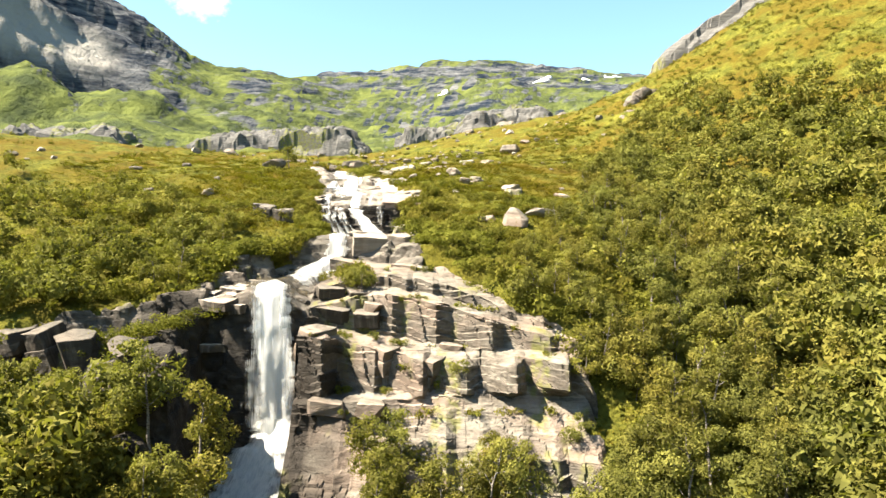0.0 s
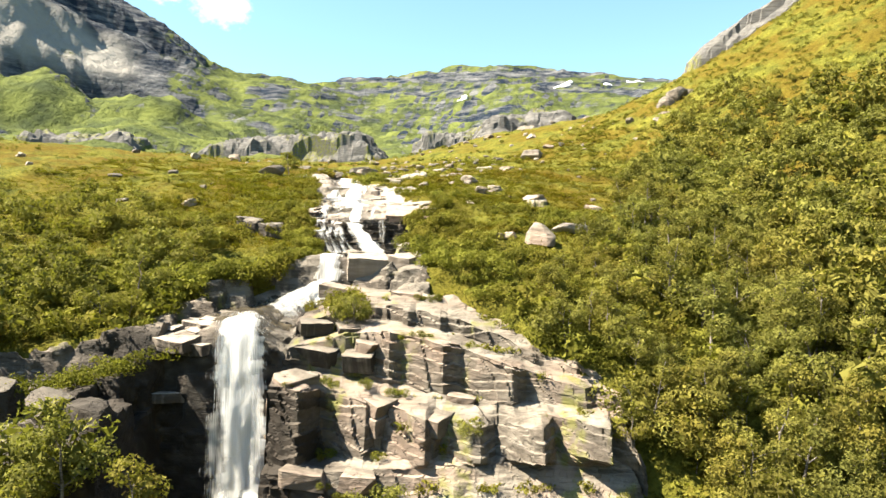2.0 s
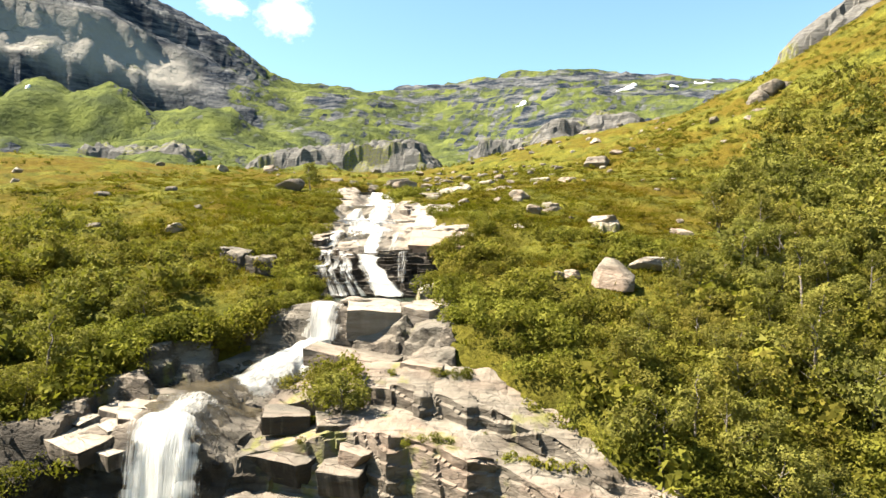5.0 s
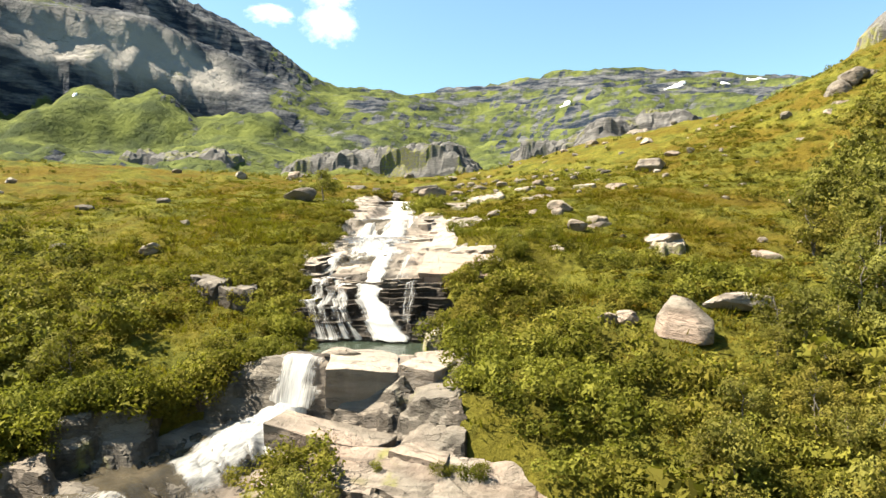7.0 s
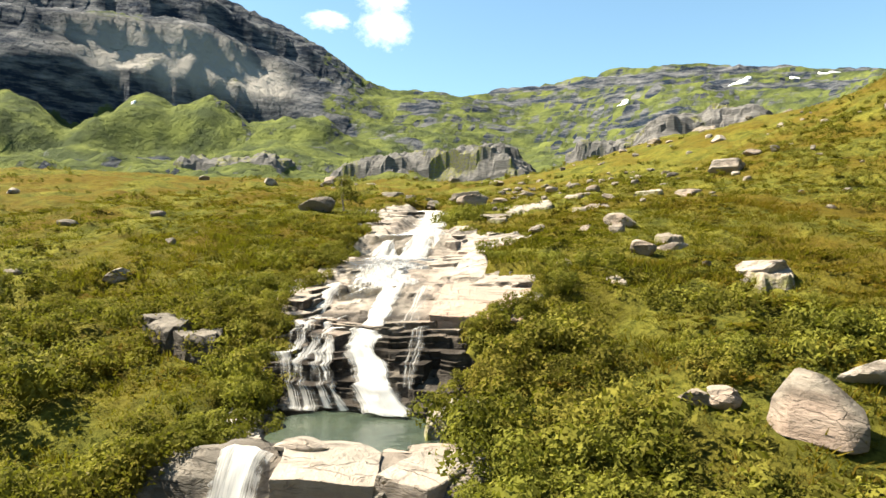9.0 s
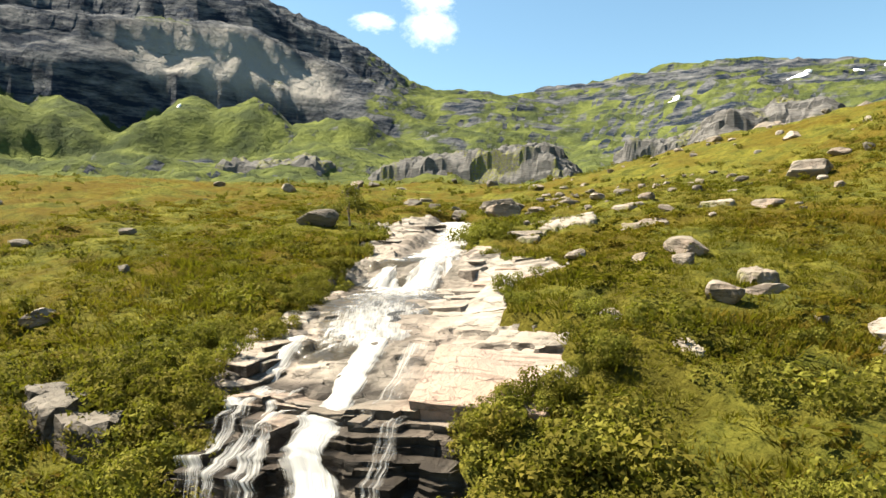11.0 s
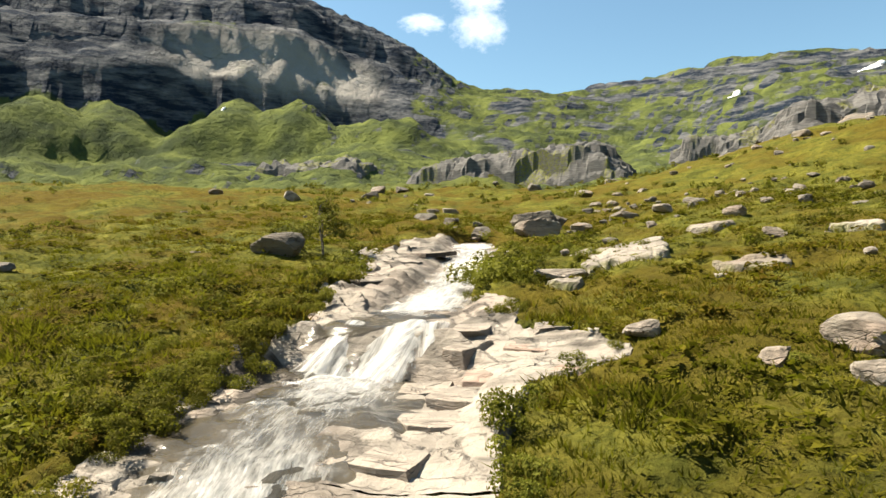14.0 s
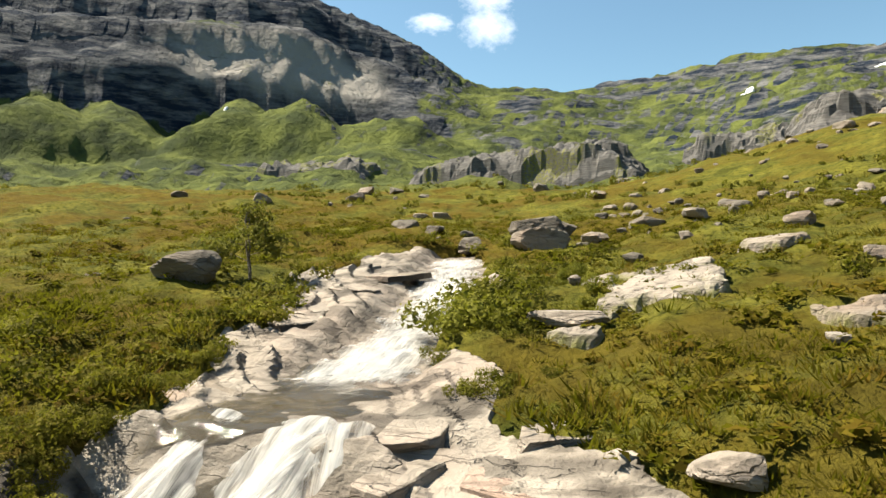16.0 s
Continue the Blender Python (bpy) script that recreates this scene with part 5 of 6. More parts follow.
plates(3, lambda r: (r.uniform(-6.2, -4.4), r.uniform(96.6, 98.4)), (4.6, 5.4), (1.0, 1.4), 8, LEDGE, (ROCK_PINK, ROCK_PALE), 48, 12, -4)
slab = part("rock_slab", split_block(6.4, 1.4, 5.0, random.Random(77), 0.2), ROCK_PINK, LEDGE, "broad pink weathered slab over a dark recess")
slab.matrix_basis = pose(-5.5, 96.4, 6.25, 19, 3, 4)
slab = part("rock_slab", slab_mesh("rock_slab", (2.2, 2.3, 0.9), 74), ROCK_PINK, LEDGE, "pink weathered slab")
slab.matrix_basis = pose(-4.9, 100.4, 5.1, 6, -4, 8)
# rocks on the right-hand skyline
for x, y, z, a, b, c, s in ((47.2, 163, 35.0, 2.7, 2.2, 2.6, 61), (50.6, 165, 35.0, 2.0, 2.0, 2.2, 63), (44.6, 162, 32.4, 2.2, 2.0, 2.2, 65), (43.8, 155, 29.0, 2.2, 1.6, 1.5, 62), (41.6, 153.5, 27.6, 1.6, 1.2, 1.2, 64), (46.0, 156, 29.6, 1.4, 1.2, 1.2, 66)):
    ob = boulder(x, y, (a, b, c), s, ROCK_DARK if c > 2 else ROCK, "craggy dark rock on the skyline" if c > 2 else "grey boulder below the skyline crag", 0.3, 0, "rock_crag", 4, "rocks on the skyline")
    ob.location.z = min(z, top_at(x, y) + c * 0.6)
rnd = random.Random(5)
for i in range(44):
    x, y = rnd.uniform(8, 50), rnd.uniform(256, 296)
    k = rnd.uniform(1.6, 5.5) * (1.3 if x > 20 else 1.0)
    ob = part("crag_block", tent_block("crag_block", (k, k * 0.75, k * rnd.uniform(0.55, 1.0)), rnd.uniform(-0.3, 0.3), 100 + i), ROCK_DARK if i % 3 else ROCK)
    ob.matrix_basis = pose(x, y, top_at(x, y) + k * 0.2, rnd.uniform(-28, 28), rnd.uniform(-28, 28), rnd.uniform(0, 360))
    tagged(ob, "angular block of a broken grey crag", "rock", "blocks of the crag")
for i in range(120):
    x, y = rnd.uniform(-80, 60), rnd.uniform(92, 330)
    if ROCK_LEFT and -34 < x < 2 and y < 152:
        continue
    k = rnd.choice((0.3, 0.4, 0.5, 0.8, 1.1)) * (1 + max(0, y - 150) / 150)
    boulder(x, y, (k, k * rnd.uniform(0.6, 1), k * rnd.uniform(0.4, 0.8)), 200 + i, rnd.choice((ROCK, ROCK_DARK, ROCK_PALE)), "loose stone in the turf", 0.35, rnd.uniform(0, 180), "stone", 2, "loose stones on the slope")

for i in range(70):
    x, y = rnd.uniform(-16, 44), rnd.uniform(122, 250)
    k = rnd.choice((0.25, 0.35, 0.5, 0.7)) * (1 + max(0, y - 150) / 140)
    boulder(x, y, (k, k * rnd.uniform(0.6, 1), k * rnd.uniform(0.4, 0.8)), 700 + i, rnd.choice((ROCK, ROCK_PALE, ROCK_DARK)), "small grey stone on the heath slope", 0.35, rnd.uniform(0, 180), "stone", 2, "small stones on the heath")
for i in range(60):
    x, y = rnd.uniform(-27, 9), rnd.uniform(147, 178)
    k = rnd.uniform(0.25, 0.8)
    boulder(x, y, (k, k * rnd.uniform(0.6, 1), k * rnd.uniform(0.4, 0.8)), 400 + i, rnd.choice((ROCK, ROCK_DARK, ROCK_DARK, ROCK_BASE)), "small dark stone above the upper cascade", 0.4, rnd.uniform(0, 180), "stone", 2, "stones above the cascade")


def crag_mound(name, cx, cy, rx, ry, h, seed, mat, label, res=1.0, face=0.42):
    """A crag with a blocky broken front and a turfed back."""
    x, y = np.meshgrid(np.arange(cx - rx * 1.15, cx + rx * 1.15, res), np.arange(cy - ry * 1.3, cy + ry * 1.3, res * 0.7))
    wx, wy = x + 3 * vnoise(x / 12, y / 12, seed), y + 3 * vnoise(x / 12, y / 12, seed + 1)
    c, d, r, e = blocks(wx, wy, 11, 5, -0.2, seed + 2)

    def form(px, py):
        u, v = (px - cx) / rx, (py - cy) / ry
        front = step(-0.75, -0.75 + face, v + 0.25 * u * u + 0.18 * vnoise(px / 14, 0 * px, seed + 5))
        return h * front * (1 - step(0.55, 1.0, np.abs(u))) * (1 - step(0.2, 1.1, v)) * (0.85 + 0.25 * vnoise(px / 22, py / 22, seed + 6))

    z = form(c, d) * 0.45 + form(x, y) * 0.55 + (r - 0.5) * h * 0.14 + 0.06 * h * fbm(x / 5, y / 5, 4, seed + 7)
    gone = form(x, y) < h * 0.08
    z = ground_at(x, y)[0] + np.where(gone, -3.0, z)
    me = arrays_mesh(name, np.stack([x, y, z], -1).reshape(-1, 3), grid_faces(*x.shape), False, {"far": 0 * x + 0.6, "heath": 0 * x, "bare": 0 * x, "wet": 0 * x, "moss": step(0.3, 0.6, fbm(x / 8, y / 8, 3, seed + 9))})
    return tagged(part(name, me, mat), label, "rock outcrop")


crag_mound("rock_outcrop", -95, 400, 58, 26, 18, 300, ROCK_CRAG, "broad rock outcrop with a dark shaded front", 1.0, 0.22)
crag_mound("rock_outcrop", -259, 474, 46, 18, 13, 320, ROCK_CRAG, "low dark cliff under green slopes", 1.2)
crag_mound("rock_outcrop", 26, 287, 24, 22, 13, 340, ROCK_CRAG, "broken grey crag on the hillside", 0.8)
crag_mound("rock_outcrop", 72, 184, 17, 9, 6, 380, ROCK_CRAG, "dark broken cliff on the wooded ridge", 0.7)
crag_mound("rock_outcrop", -4, 520, 36, 20, 18, 360, ROCK_CRAG, "dark shaded cliff in green slopes", 1.3)


def snow_patch(x0, y0, long, wide, turn, seed):
    """A remnant of old snow lying in a hollow of the mountain."""
    u, v = np.meshgrid(np.linspace(-1.2, 1.2, 41), np.linspace(-1.2, 1.2, 21))
    c, s = math.cos(radians(turn)), math.sin(radians(turn))
    x, y = x0 + c * u * long - s * v * wide, y0 + s * u * long + c * v * wide
    away = np.hypot(u, v) + 0.35 * fbm(u * 1.5, v * 1.5 + seed, 3, seed)
    z = ground_at(x, y)[0] + 1.2 - 9.0 * step(0.75, 1.1, away)
    me = arrays_mesh("snow_patch", np.stack([x, y, z], -1).reshape(-1, 3), grid_faces(*x.shape), True)
    return tagged(part("snow_patch", me, SNOW), "old white snow patch in a mountain hollow", "snow", "snow patches")


for k, (x, y, a, b, turn) in enumerate(((219, 1012, 17, 7, 8), (146, 985, 14, 3.5, 5), (0, 911, 7, 2.5, 0), (-416, 562, 6, 2, -40), (-614, 682, 10, 3, 40), (256, 1022, 14, 3, 10))):
    snow_patch(x, y, a, b, turn, 900 + k)


# ---- trees, shrubs and turf ----
def leaf_cards(centres, sizes, rng, normals, jitter=0.45):
    """Small kite-shaped leaves at the centres, facing out of their clump."""
    n = len(centres)
    face = normals + rng.normal(size=(n, 3)) * jitter
    face /= np.linalg.norm(face, axis=1)[:, None] + 1e-6
    a = np.cross(face, rng.normal(size=(n, 3)))
    a /= np.linalg.norm(a, axis=1)[:, None] + 1e-6
    b = np.cross(face, a)
    s = sizes[:, None]
    v = np.stack([centres - a * s, centres + b * s * 0.75, centres + a * s * 0.8 - b * s * 0.35], 1).reshape(-1, 3)
    return v, np.arange(3 * n).reshape(n, 3)


def clump_leaves(rng, n, mids, radii, squash=0.85):
    """Places on the outer shell of overlapping clumps, with the way each leaf faces."""
    mids, radii = np.asarray(mids, float), np.asarray(radii, float)
    p = radii ** 2 / (radii ** 2).sum()
    i = rng.choice(len(mids), n * 3, p=p)
    d = rng.normal(size=(n * 3, 3)) + np.array([0, 0, 0.35])
    d /= np.linalg.norm(d, axis=1)[:, None]
    c = mids[i] + d * np.array([1, 1, squash]) * (radii[i] * rng.uniform(0.72, 1.06, n * 3))[:, None]
    depth = np.min(np.linalg.norm((c[:, None] - mids[None]) / np.array([1, 1, squash]), axis=2) / radii[None], axis=1)
    keep = np.nonzero(depth > 0.68)[0][:n]
    return c[keep], d[keep]


def clump_cores(rng, mids, radii, n):
    """The dense inner foliage of the clumps: coarse sprays under the leaves."""
    mids, radii = np.repeat(np.asarray(mids, float), n, 0), np.repeat(np.asarray(radii, float), n)
    d = rng.normal(size=(len(mids), 3)) + np.array([0, 0, 0.2])
    d /= np.linalg.norm(d, axis=1)[:, None]
    c = mids + d * np.array([1, 1, 0.85]) * (radii * rng.uniform(0.5, 0.72, len(radii)))[:, None]
    return leaf_cards(c, radii * rng.uniform(0.7, 1.1, len(radii)) * 1.45 / n ** 0.5, rng, d, 0.45)


def leafy(rng, leaves, mids, radii, size, jitter, inner_sprays):
    c, d = clump_leaves(rng, leaves, mids, radii)
    c[:, 2] = np.maximum(c[:, 2], 0.02)
    v, f = leaf_cards(c, rng.uniform(0.6, 1.2, len(c)) * size, rng, d, jitter)
    cv, cf = clump_cores(rng, mids, radii, inner_sprays)
    return np.concatenate([v, cv]), np.concatenate([f, cf + len(v)])


def tube(points, radii, sides=6):
    points = [Vector(p) for p in points]
    verts, faces = [], []
    for i, (p, r) in enumerate(zip(points, radii)):
        d = (points[min(i + 1, len(points) - 1)] - points[max(i - 1, 0)]).normalized()
        q = d.to_track_quat("Z", "Y")
        for k in range(sides):
            a = 2 * math.pi * k / sides
            verts.append(p + q @ Vector((math.cos(a) * r, math.sin(a) * r, 0)))
    for i in range(len(points) - 1):
        for k in range(sides):
            faces.append((i * sides + k, i * sides + (k + 1) % sides, (i + 1) * sides + (k + 1) % sides, (i + 1) * sides + k))
    return [tuple(v) for v in verts], faces


def tree_meshes(seed, height, leaves, size, spread=0.30, inner_sprays=24):
    """A birch: one or more bent trunks with limbs, and a loose crown of small leaves."""
    rnd, rng = random.Random(seed), np.random.default_rng(seed)
    tv, tf, tips = [], [], []

    def add(points, radii, sides=5):
        v, f = tube(points, radii, sides)
        o = len(tv)
        tv.extend(v)
        tf.extend(tuple(i + o for i in q) for q in f)

    for s in range(rnd.choice((1, 1, 2))):
        lean = Vector((rnd.uniform(-0.16, 0.16), rnd.uniform(-0.16, 0.16), 1))
        line = [Vector((rnd.uniform(-0.05, 0.05) * i, rnd.uniform(-0.05, 0.05) * i, 0)) + lean * height * 0.92 * i / 6 - Vector((0, 0, 0.3 if i == 0 else 0)) for i in range(7)]
        add(line, [0.018 * height * (1 - i / 7.0) + 0.012 for i in range(7)], 6)
        for j in range(8):
            t = rnd.uniform(0.22, 0.95)
            base = line[int(t * 6)].lerp(line[min(6, int(t * 6) + 1)], t * 6 % 1)
            a = rnd.uniform(0, 2 * math.pi)
            reach = height * spread * (1.25 - t) * rnd.uniform(0.6, 1.2)
            end = base + Vector((math.cos(a) * reach, math.sin(a) * reach, reach * rnd.uniform(0.2, 0.8)))
            add([base, base.lerp(end, 0.5) + Vector((0, 0, 0.06 * reach)), end], [0.006 * height, 0.004 * height, 0.008], 4)
            tips += [(base.lerp(end, 0.6), reach * 0.42), (end, reach * 0.46)]
        tips.append((line[6], height * 0.09))
    v, f = leafy(rng, leaves, [tuple(p) for p, _ in tips], [1.08 * r + 0.12 for _, r in tips], size, 0.55, inner_sprays)
    return arrays_mesh("trunk", np.array(tv), np.array(tf), True), arrays_mesh("crown", v, f), v, f


def shrub_mesh(seed, leaves, size, inner_sprays=24):
    """A low willow shrub: an uneven dome of leaves."""
    rng = np.random.default_rng(seed)
    lumps = rng.normal(size=(5, 3)) * np.array([0.42, 0.42, 0.12]) + np.array([0, 0, 0.34])
    return leafy(rng, leaves, lumps, rng.uniform(0.26, 0.52, 5), size, 0.45, inner_sprays)


def scatter(rng, n, box, keep):
    """Places in a box, thinned by keep(x, y), a chance from 0 to 1."""
    x, y = rng.uniform(box[0], box[1], n), rng.uniform(box[2], box[3], n)
    ok = rng.uniform(size=n) < keep(x, y)
    return x[ok], y[ok]


CLEAR = ((9.3, 84.0, 4.2), (5.4, 85.8, 2.6), (12.9, 88.2, 3.2), (4.4, 89.0, 1.8), (10.4, 100.0, 3.0), (-22.4, 90.0, 2.4), (2.8, 103.6, 2.2), (-5.6, 94.8, 2.8))


def room(x, y):
    """0 close before the boulders that stand free, 1 elsewhere."""
    k = np.ones(np.shape(x))
    for cx, cy, r in CLEAR:
        k = k * step(0.6 * r, r, np.hypot(x - cx, y - cy))
    return k


def wooded(x, y):
    """How thick the birches stand."""
    patch = step(-0.35, 0.3, fbm(x / 14, y / 14, 3, 44))
    right = step(3.0, 9.0, x - prof([(40, -2), (60, 7), (68, 4.5), (74, 1.5), (80, 3), (86, 9), (92, 13), (100, 16), (116, 21), (135, 29), (150, 38), (185, 62)], y)) * step(190, 165, y) * (0.6 + 0.4 * patch) * step(12, 4, x - 0.68 * y)
    left = step(-19.5, -23, x - prof([(40, 6), (66, 0), (78, 0), (90, -14)], y)) * step(104, 80, y) * (0.35 + 0.65 * patch)
    front = step(57, 53, y) * step(-19, -22, x) * 0.9
    low = step(58, 55, y) * step(-9, -6, x) * 0.5
    high = step(0.23, 0.17, near_land(x, y) / np.maximum(y, 20) + 0.03 * fbm(x / 12, y / 12, 2, 46))
    before = np.where((np.abs(x - 7) < 6) & (y > 66) & (y < 84), 0.8, 1.0)
    return np.clip(np.maximum(np.maximum(right * high, left), np.maximum(front, low)), 0, 1) * (1 - step(0.3, 0.6, bare_at(x, y)) * (y > 54)) * room(x, y) * before


BIRCH = [tree_meshes(500 + i, 5.0, 1250, 0.125, 0.46, 26)[:2] for i in range(7)]
BIRCH_TALL = [tree_meshes(520 + i, 8.0, 2100, 0.16, 0.36, 40)[:2] for i in range(3)]


def birch(x, y, height, turn, kind, label, group="birches on the slope", leaf=None):
    ob = new("birch_tree")
    trunk, crown = kind
    part("trunk", trunk, BARK, ob)
    part("crown", crown, LEAF_BIRCH, ob)
    tall = 5.0 if kind in BIRCH else 8.0
    ob.matrix_basis = pose(x, y, top_at(x, y) - 0.1, 0, 0, turn) @ Matrix.Scale(height / tall, 4)
    return tagged(ob, label, "tree", group)


rng = np.random.default_rng(77)
tx, ty = scatter(rng, 6300, (-66, 136, 30, 190), wooded)
near_first = np.argsort(np.abs(tx - 2) + 0.35 * np.abs(ty - 72))
tx, ty = tx[near_first], ty[near_first]
th = (2.2 + 5.4 * rng.uniform(size=len(tx)) ** 1.5) * prof([(28, 1.25), (60, 1.15), (80, 0.9), (100, 0.8), (150, 0.75)], ty) * np.where(tx < -10, 0.72, 1.0)
th = np.where((tx < -18) & (ty < 57), th * 1.5, th)
th = np.where((np.abs(tx - 9) < 9) & (ty > 66) & (ty < 84), np.minimum(th, 1.6 + 0.17 * (84 - ty) + 0.4 * np.sin(7 * tx)), th)
for i in range(min(290, len(tx))):
    tall = th[i] > 5.6
    birch(tx[i], ty[i], th[i], rng.uniform(0, 360), (BIRCH_TALL if tall else BIRCH)[i % (3 if tall else 7)],
          "tall green birch on the steep slope" if tall else "small green mountain birch on the slope")
for i, (x, y, h) in enumerate(((-5.2, 57.6, 5.0), (-3.6, 56.8, 4.6), (-6.4, 57.0, 4.0), (-4.4, 55.6, 4.2), (4.4, 57.4, 3.2), (5.8, 57.0, 3.0), (7.2, 56.6, 3.0), (1.6, 62.4, 1.8), (-8.6, 71.8, 3.0), (-9.4, 73.0, 2.6), (-7.8, 72.8, 2.4), (-6.6, 66.2, 1.7), (13.2, 62.5, 3.6), (12.0, 58.5, 3.2))):
    birch(x, y, h, i * 50, BIRCH[i % 7], "bushy green birch on a ledge of the cliff", "birches on the cliff")
birch(-29.6, 131.0, 4.4, 40, BIRCH[2], "lone slender birch beside a dark boulder", "lone birches")
birch(-30.8, 129.6, 2.2, 10, BIRCH[4], "small birch beside a dark boulder", "lone birches")


def joined(name, templates, x, y, z, scale, rng, mat, label, category, stretch=None):
    """Many plants as one mesh."""
    V, Fc, n = [], [], 0
    turn = rng.uniform(0, 2 * math.pi, len(x))
    for k, (v, f) in enumerate(templates):
        m = np.arange(len(x)) % len(templates) == k
        if not m.any():
            continue
        c, s = np.cos(turn[m]), np.sin(turn[m])
        sc = scale[m]
        hs = sc if stretch is None else sc * stretch[m]
        px = (v[None, :, 0] * c[:, None] - v[None, :, 1] * s[:, None]) * sc[:, None] + x[m][:, None]
        py = (v[None, :, 0] * s[:, None] + v[None, :, 1] * c[:, None]) * sc[:, None] + y[m][:, None]
        pz = v[None, :, 2] * hs[:, None] + z[m][:, None]
        V.append(np.stack([px, py, pz], -1).reshape(-1, 3))
        Fc.append((f[None] + np.arange(m.sum())[:, None, None] * len(v)).reshape(-1, f.shape[1]) + n)
        n += m.sum() * len(v)
    return tagged(part(name, arrays_mesh(name, np.concatenate(V), np.concatenate(Fc)), mat), label, category, kind="stuff")


small = [tree_meshes(560 + i, 5.0, 420, 0.20, 0.46, 14)[2:] for i in range(4)]
joined("birch_wood", small, tx[290:640], ty[290:640], tops(tx[290:640], ty[290:640]) - 0.1, th[290:640] / 5.0, rng, LEAF_BIRCH, "thick scrub of green birches on the slope", "trees")
small = [tree_meshes(570 + i, 5.0, 130, 0.34, 0.46, 8)[2:] for i in range(4)]
joined("birch_wood", small, tx[640:], ty[640:], tops(tx[640:], ty[640:]) - 0.1, th[640:] / 5.0, rng, LEAF_BIRCH, "thick scrub of green birches on the far slope", "trees")


def shrubby(x, y):
    patch = step(0.1, 0.4, fbm(x / 5.5, y / 5.5, 3, 48))
    d = np.abs(x - prof(STREAM_X, y))
    bank = step(14, 5, d) * (y > 70) * 0.8
    hill = step(14, 28, x) * step(196, 170, y)
    slope = np.maximum(step(107, 86, y) * 0.95, hill * 0.7) * room(x, y)
    return np.clip((0.06 + 0.94 * np.maximum(patch, hill)) * (0.10 + np.maximum(bank, slope)), 0, 1) * (1 - step(0.45, 0.75, bare_at(x, y)) * (y > 50)) + 0.8 * step(0.03, 0.2, bare_at(x, y)) * step(0.6, 0.4, bare_at(x, y)) * (y > 76)


SHRUB = []
for i in range(5):
    v, f = shrub_mesh(600 + i, 760, 0.058, 48)
    SHRUB.append(arrays_mesh("willow_shrub", v, f))
sx, sy = scatter(rng, 9400, (-66, 90, 46, 195), shrubby)
# shrubs on the ledges of the cliff
lx, ly = rng.uniform(-12, 10, 70), rng.choice([60.6, 63.2, 66.2, 69.0, 71.6, 75.0, 79.0], 70)
ok = inner(lx, ly) > 0.5
sx, sy = np.concatenate([sx, lx[ok]]), np.concatenate([sy, ly[ok]])
# overhanging shrubs along the banks
by = rng.uniform(66, 135, 260)
bl = rng.uniform(size=260) < 0.62
bx = np.where(bl, prof(ROCK_LEFT, by) - rng.uniform(-0.9, 1.6, 260), prof(ROCK_RIGHT, by) + rng.uniform(-0.3, 1.8, 260))
keep = bl | (by > 86)
sx, sy = np.concatenate([sx, bx[keep]]), np.concatenate([sy, by[keep]])
order = np.argsort(np.abs(sx + 12) + 0.6 * np.abs(sy - 95))
sx, sy = sx[order], sy[order]
# turf with few shrubs on both sides of the upper stream
thin = np.where(sx > prof(STREAM_X, sy), step(97, 101, sy) * step(126, 120, sy) * 0.8, step(102, 108, sy) * step(-1.0, -2.5, sx - prof(ROCK_LEFT, sy)) * 0.65)
few = rng.uniform(size=len(sx)) > thin
sx, sy = sx[few], sy[few]
ss = rng.uniform(0.55, 1.5, len(sx)) * prof([(50, 1.9), (84, 1.6), (98, 1.1), (115, 0.7), (175, 0.6)], sy)
ss = np.where((inner(sx, sy) > 0.5) & (sy < 82), ss * 0.42, ss)
for i in range(min(295, len(sx))):
    ob = part("willow_shrub", SHRUB[i % 5], LEAF_SHRUB)
    ob.matrix_basis = pose(sx[i], sy[i], top_at(sx[i], sy[i]) - 0.08, 0, 0, rng.uniform(0, 360)) @ Matrix.Diagonal((ss[i], ss[i], ss[i] * 1.05, 1))
    tagged(ob, "low green willow shrub in the turf", "shrub", "willow shrubs")
x, y = sx[295:], sy[295:]
bx, by = scatter(rng, 3300, (-48, 36, 64, 121), lambda x, y: np.where(y < 97, 1.0, np.where((x > -7) & (y < 107) & (x < 16), 0.05, np.where((x < prof(ROCK_LEFT, y) + 1) & (x > prof(ROCK_LEFT, y) - 9), 0.16, 0.0))) * (0.05 + 0.95 * step(-0.05, 0.3, fbm(x / 5.5, y / 5.5, 3, 48))) * (1 - step(0.15, 0.4, bare_at(x, y))) * (np.abs(x - prof(STREAM_X, y)) < 34) * room(x, y))
ey = rng.uniform(73.5, 84, 50)
ex = prof([(68, -25.4), (76, -23.6), (82, -17.2), (84, -15.6)], ey) + rng.uniform(-1.1, 0.4, 50)
wx, wy = np.concatenate([rng.normal(-14.4, 0.9, 16), rng.normal(-10.6, 1.1, 14)]), np.concatenate([rng.normal(128.0, 2.2, 16), rng.normal(75.6, 0.7, 14)])
kx, ky = rng.uniform(-2.8, 27, 350), rng.uniform(69, 87, 350)
ok = (inner(kx, ky) < -0.6) & ((ky < 82) | (kx < 3.5))
hx = np.linspace(-33.5, -24.0, 22)
hx, hy = hx + rng.uniform(-0.5, 0.5, 22), 58.4 + 0.75 * (hx + 33.5) + rng.uniform(-0.4, 0.8, 22)
wx, wy = np.concatenate([wx, kx[ok], hx]), np.concatenate([wy, ky[ok], hy])
bx, by = np.concatenate([bx, ex, wx]), np.concatenate([by, ey, wy])
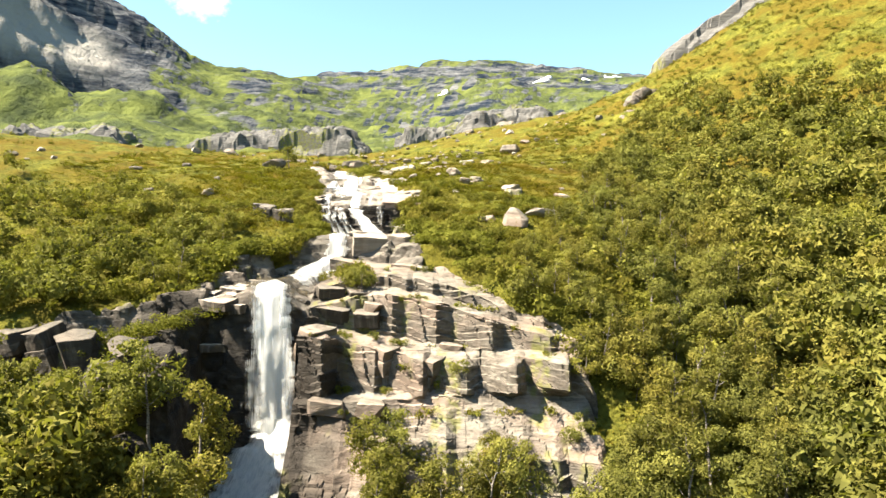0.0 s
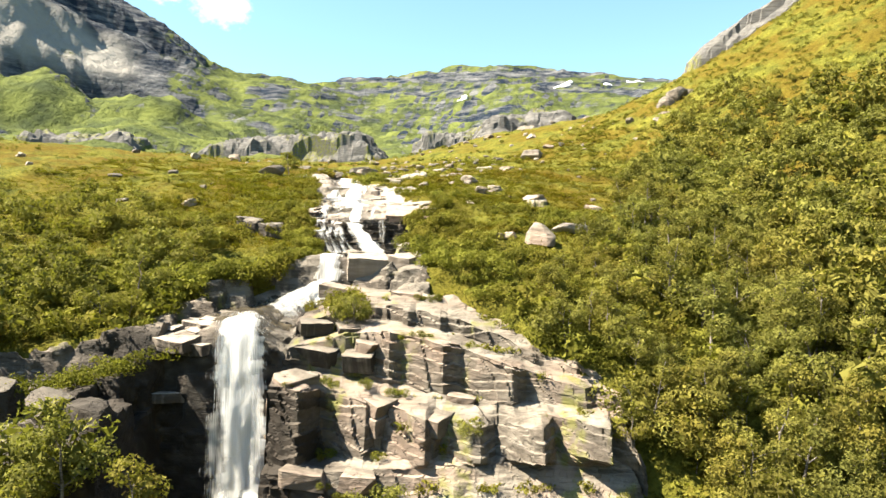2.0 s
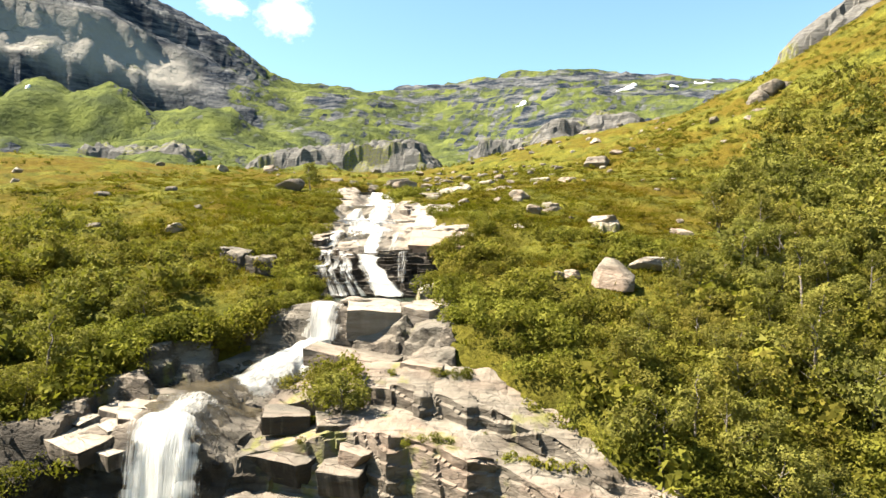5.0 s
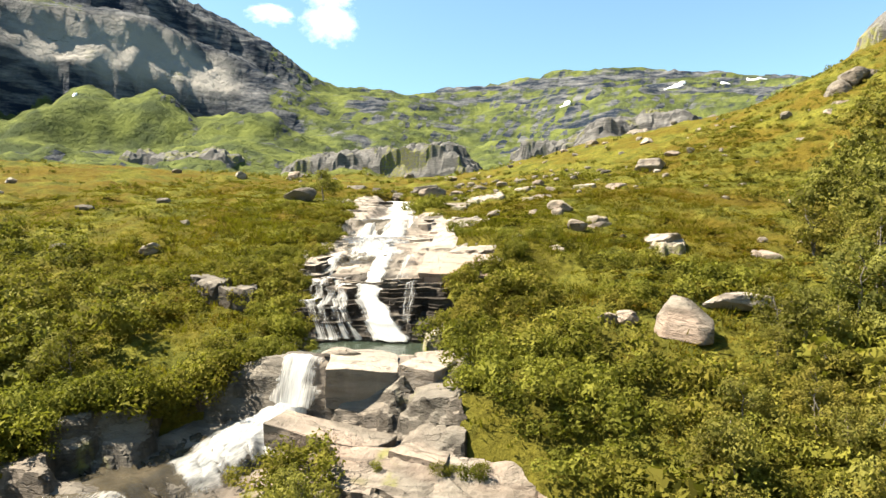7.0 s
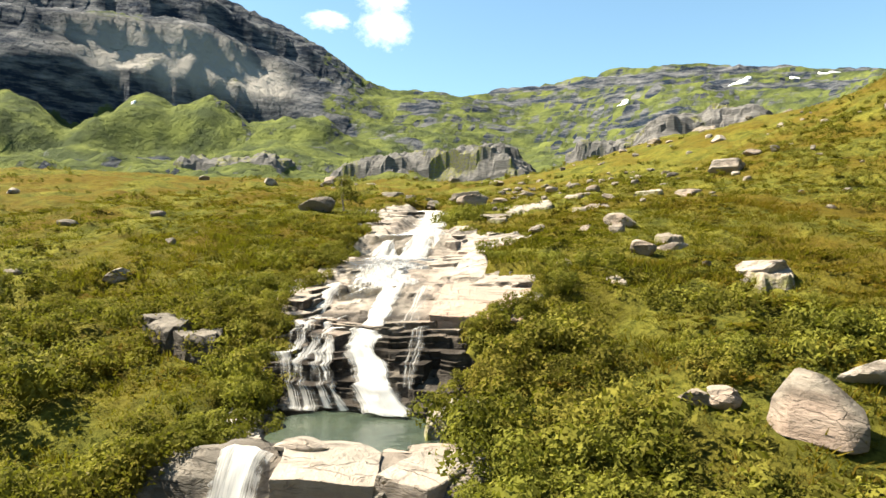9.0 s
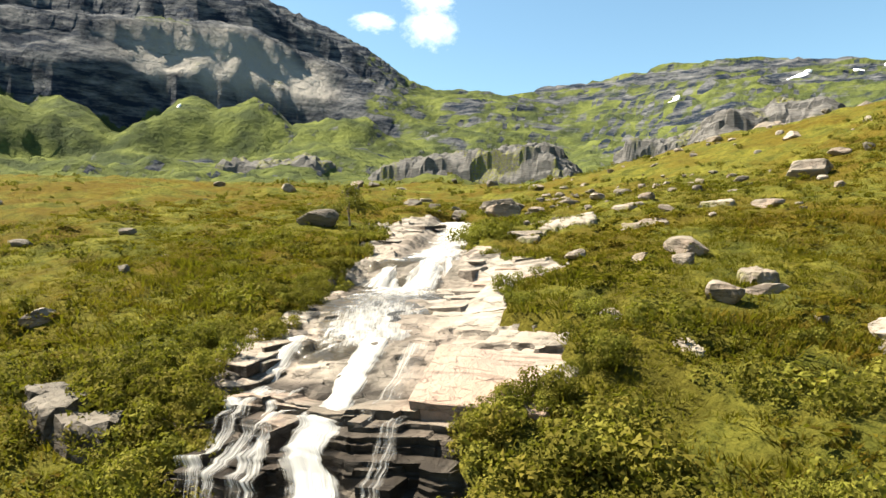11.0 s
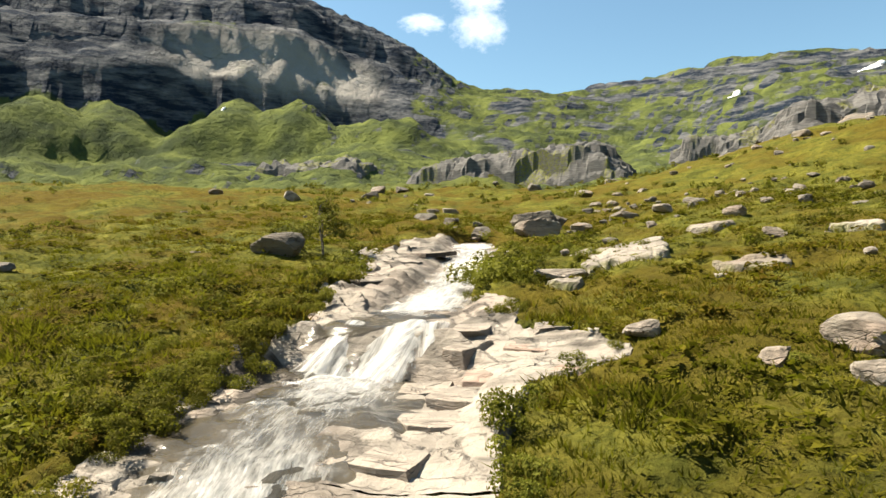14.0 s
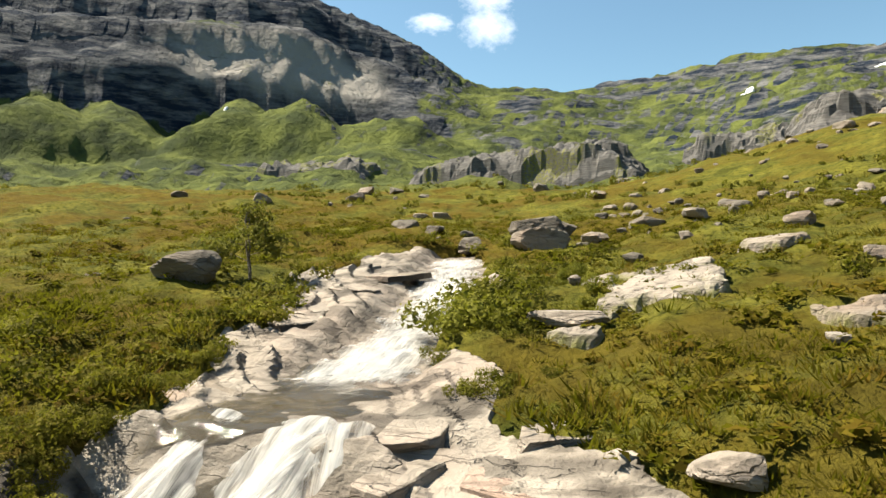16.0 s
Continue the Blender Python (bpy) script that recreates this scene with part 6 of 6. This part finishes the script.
joined("bushes", [shrub_mesh(680 + i, 240, 0.072, 32) for i in range(4)], bx, by, tops(bx, by) - 0.1, rng.uniform(1.0, 2.3, len(bx)), rng, LEAF_SHRUB, "thick green willow bushes on the banks", "bushes", 0.9 + 0 * bx)
joined("shrub_cover", [shrub_mesh(620 + i, 70, 0.12, 11) for i in range(4)], x, y, tops(x, y) - 0.08, ss[295:], rng, LEAF_SHRUB, "low green shrubs spread over the slopes", "shrubs")


def tuft_mesh(seed, blades, wide=0.035):
    rng = np.random.default_rng(seed)
    b = rng.normal(size=(blades, 2)) * 0.22
    lean = b * rng.uniform(0.2, 1.2, (blades, 1)) + rng.normal(size=(blades, 2)) * 0.1
    h = rng.uniform(0.18, 0.42, blades)
    side = rng.normal(size=(blades, 2))
    side = side / np.linalg.norm(side, axis=1)[:, None] * wide
    p0 = np.concatenate([b - side, np.zeros((blades, 1))], 1)
    p1 = np.concatenate([b + side, np.zeros((blades, 1))], 1)
    p2 = np.concatenate([b + lean, h[:, None]], 1)
    return np.stack([p0, p1, p2], 1).reshape(-1, 3), np.arange(3 * blades).reshape(-1, 3)


gx, gy = scatter(rng, 12000, (-60, 32, 76, 175), lambda x, y: np.clip(0.9 - 0.006 * np.maximum(y - 110, 0), 0, 1) * (1 - step(0.1, 0.4, bare_at(x, y))))
near = scatter(rng, 8000, (-9, 18, 91, 124), lambda x, y: (0.35 + 0.65 * step(-0.2, 0.3, fbm(x / 3, y / 3, 3, 58))) * (1 - step(0.1, 0.4, bare_at(x, y))))
left_bank = scatter(rng, 6000, (-40, -18, 96, 126), lambda x, y: (0.35 + 0.65 * step(-0.2, 0.3, fbm(x / 3, y / 3, 3, 59))) * (1 - step(0.1, 0.4, bare_at(x, y))))
lower = scatter(rng, 12000, (-52, 44, 50, 92), lambda x, y: (1 - 0.8 * step(0.0, 0.3, fbm(x / 5.5, y / 5.5, 3, 48))) * (1 - step(0.1, 0.4, bare_at(x, y))))
gx, gy = np.concatenate([gx, near[0], left_bank[0], lower[0]]), np.concatenate([gy, near[1], left_bank[1], lower[1]])
joined("grass", [tuft_mesh(700 + i, 11, 0.045) for i in range(5)], gx, gy, tops(gx, gy) - 0.05, rng.uniform(0.35, 1.0, len(gx)) * np.where(fbm(gx / 4, gy / 4, 2, 88) > 0.3, 1.5, 1.0), rng, LEAF_HEATH, "yellow-green grass and heath tufts", "grass")

cx, cy = scatter(rng, 7200, (-62, 36, 88, 168), lambda x, y: (0.15 + 0.6 * step(-0.1, 0.35, fbm(x / 5, y / 5, 3, 57))) * (1 - step(0.1, 0.35, bare_at(x, y))))
joined("heath_cushions", [shrub_mesh(660 + i, 36, 0.13, 6) for i in range(4)], cx, cy, tops(cx, cy) - 0.12, rng.uniform(0.45, 1.25, len(cx)), rng, LEAF_HEATH, "low cushions of heather and crowberry in the turf", "heath", 0.55 + 0 * cx)

# cushions of heath and dwarf shrubs out to the foot of the mountains
hx, hy = scatter(rng, 4000, (-170, 110, 100, 400), lambda x, y: step(0.0, 0.5, fbm(x / 16, y / 16, 4, 52)) * step(95, 150, y) * (1 - step(0.1, 0.3, bare_at(x, y))) * (np.abs(x + 20) < 0.75 * y))
joined("dwarf_shrubs", [shrub_mesh(640 + i, 34, 0.24, 5) for i in range(4)], hx, hy, ground_at(hx, hy)[0] - 0.1, rng.uniform(0.5, 1.1, len(hx)) * prof([(100, 0.6), (400, 2.2)], hy), rng, LEAF_SHRUB, "dwarf shrubs scattered over the far meadow", "shrubs")


# ---- clouds ----
def make_cloud():
    k = Mat("cloud_white", 1.0, 0.0)
    uv = k.add("ShaderNodeTexCoord").outputs["UV"]
    away = k.add("ShaderNodeVectorMath", operation="LENGTH")
    k.link(uv, away.inputs[0])
    puff = k.math("SUBTRACT", k.math("ADD", k.noise(2.2, 6, 0.6, uv), 0.25), k.math("MULTIPLY", away.outputs["Value"], 0.75))
    glow, clear, mixer = k.add("ShaderNodeEmission"), k.add("ShaderNodeBsdfTransparent"), k.add("ShaderNodeMixShader")
    glow.inputs[0].default_value, glow.inputs[1].default_value = (0.95, 0.97, 1.0, 1), 0.62
    k.link(k.math("MULTIPLY", k.ramp(puff, 0.02, 0.85), 0.7), mixer.inputs[0])
    k.link(clear.outputs[0], mixer.inputs[1])
    k.link(glow.outputs[0], mixer.inputs[2])
    k.link(mixer.outputs[0], k.t.nodes["Material Output"].inputs[0])
    return k.m


CLOUD = make_cloud()


def cloud(turn, rise, wide, high, shift):
    """A small fair-weather cloud, far behind the mountains."""
    r = 4300.0
    c = Vector((-r * math.sin(radians(turn)), 50 + r * math.cos(radians(turn)), r * math.tan(radians(rise))))
    right, up = Vector((math.cos(radians(turn)), math.sin(radians(turn)), 0)) * wide * r, Vector((0, 0, 1)) * high * r
    u, v = np.meshgrid(np.linspace(-1, 1, 13), np.linspace(-1, 1, 9))
    bulge = 60 * (1 - u * u) * (1 - v * v)
    p = np.array(c) + u[..., None] * np.array(right) + v[..., None] * np.array(up) + bulge[..., None] * np.array([math.sin(radians(turn)), -math.cos(radians(turn)), 0])
    me = arrays_mesh("cloud", p.reshape(-1, 3), grid_faces(9, 13), True, None, np.stack([u, v], -1).reshape(-1, 2) + 0.0)
    return tagged(part("cloud", me, CLOUD), "small white fair-weather cloud above the ridge", "cloud", "clouds", "structure")


cloud(19.9, 18.9, 0.046, 0.036, 0)
cloud(24.7, 19.3, 0.038, 0.018, 3)
cloud(20.0, 20.9, 0.042, 0.022, 6)
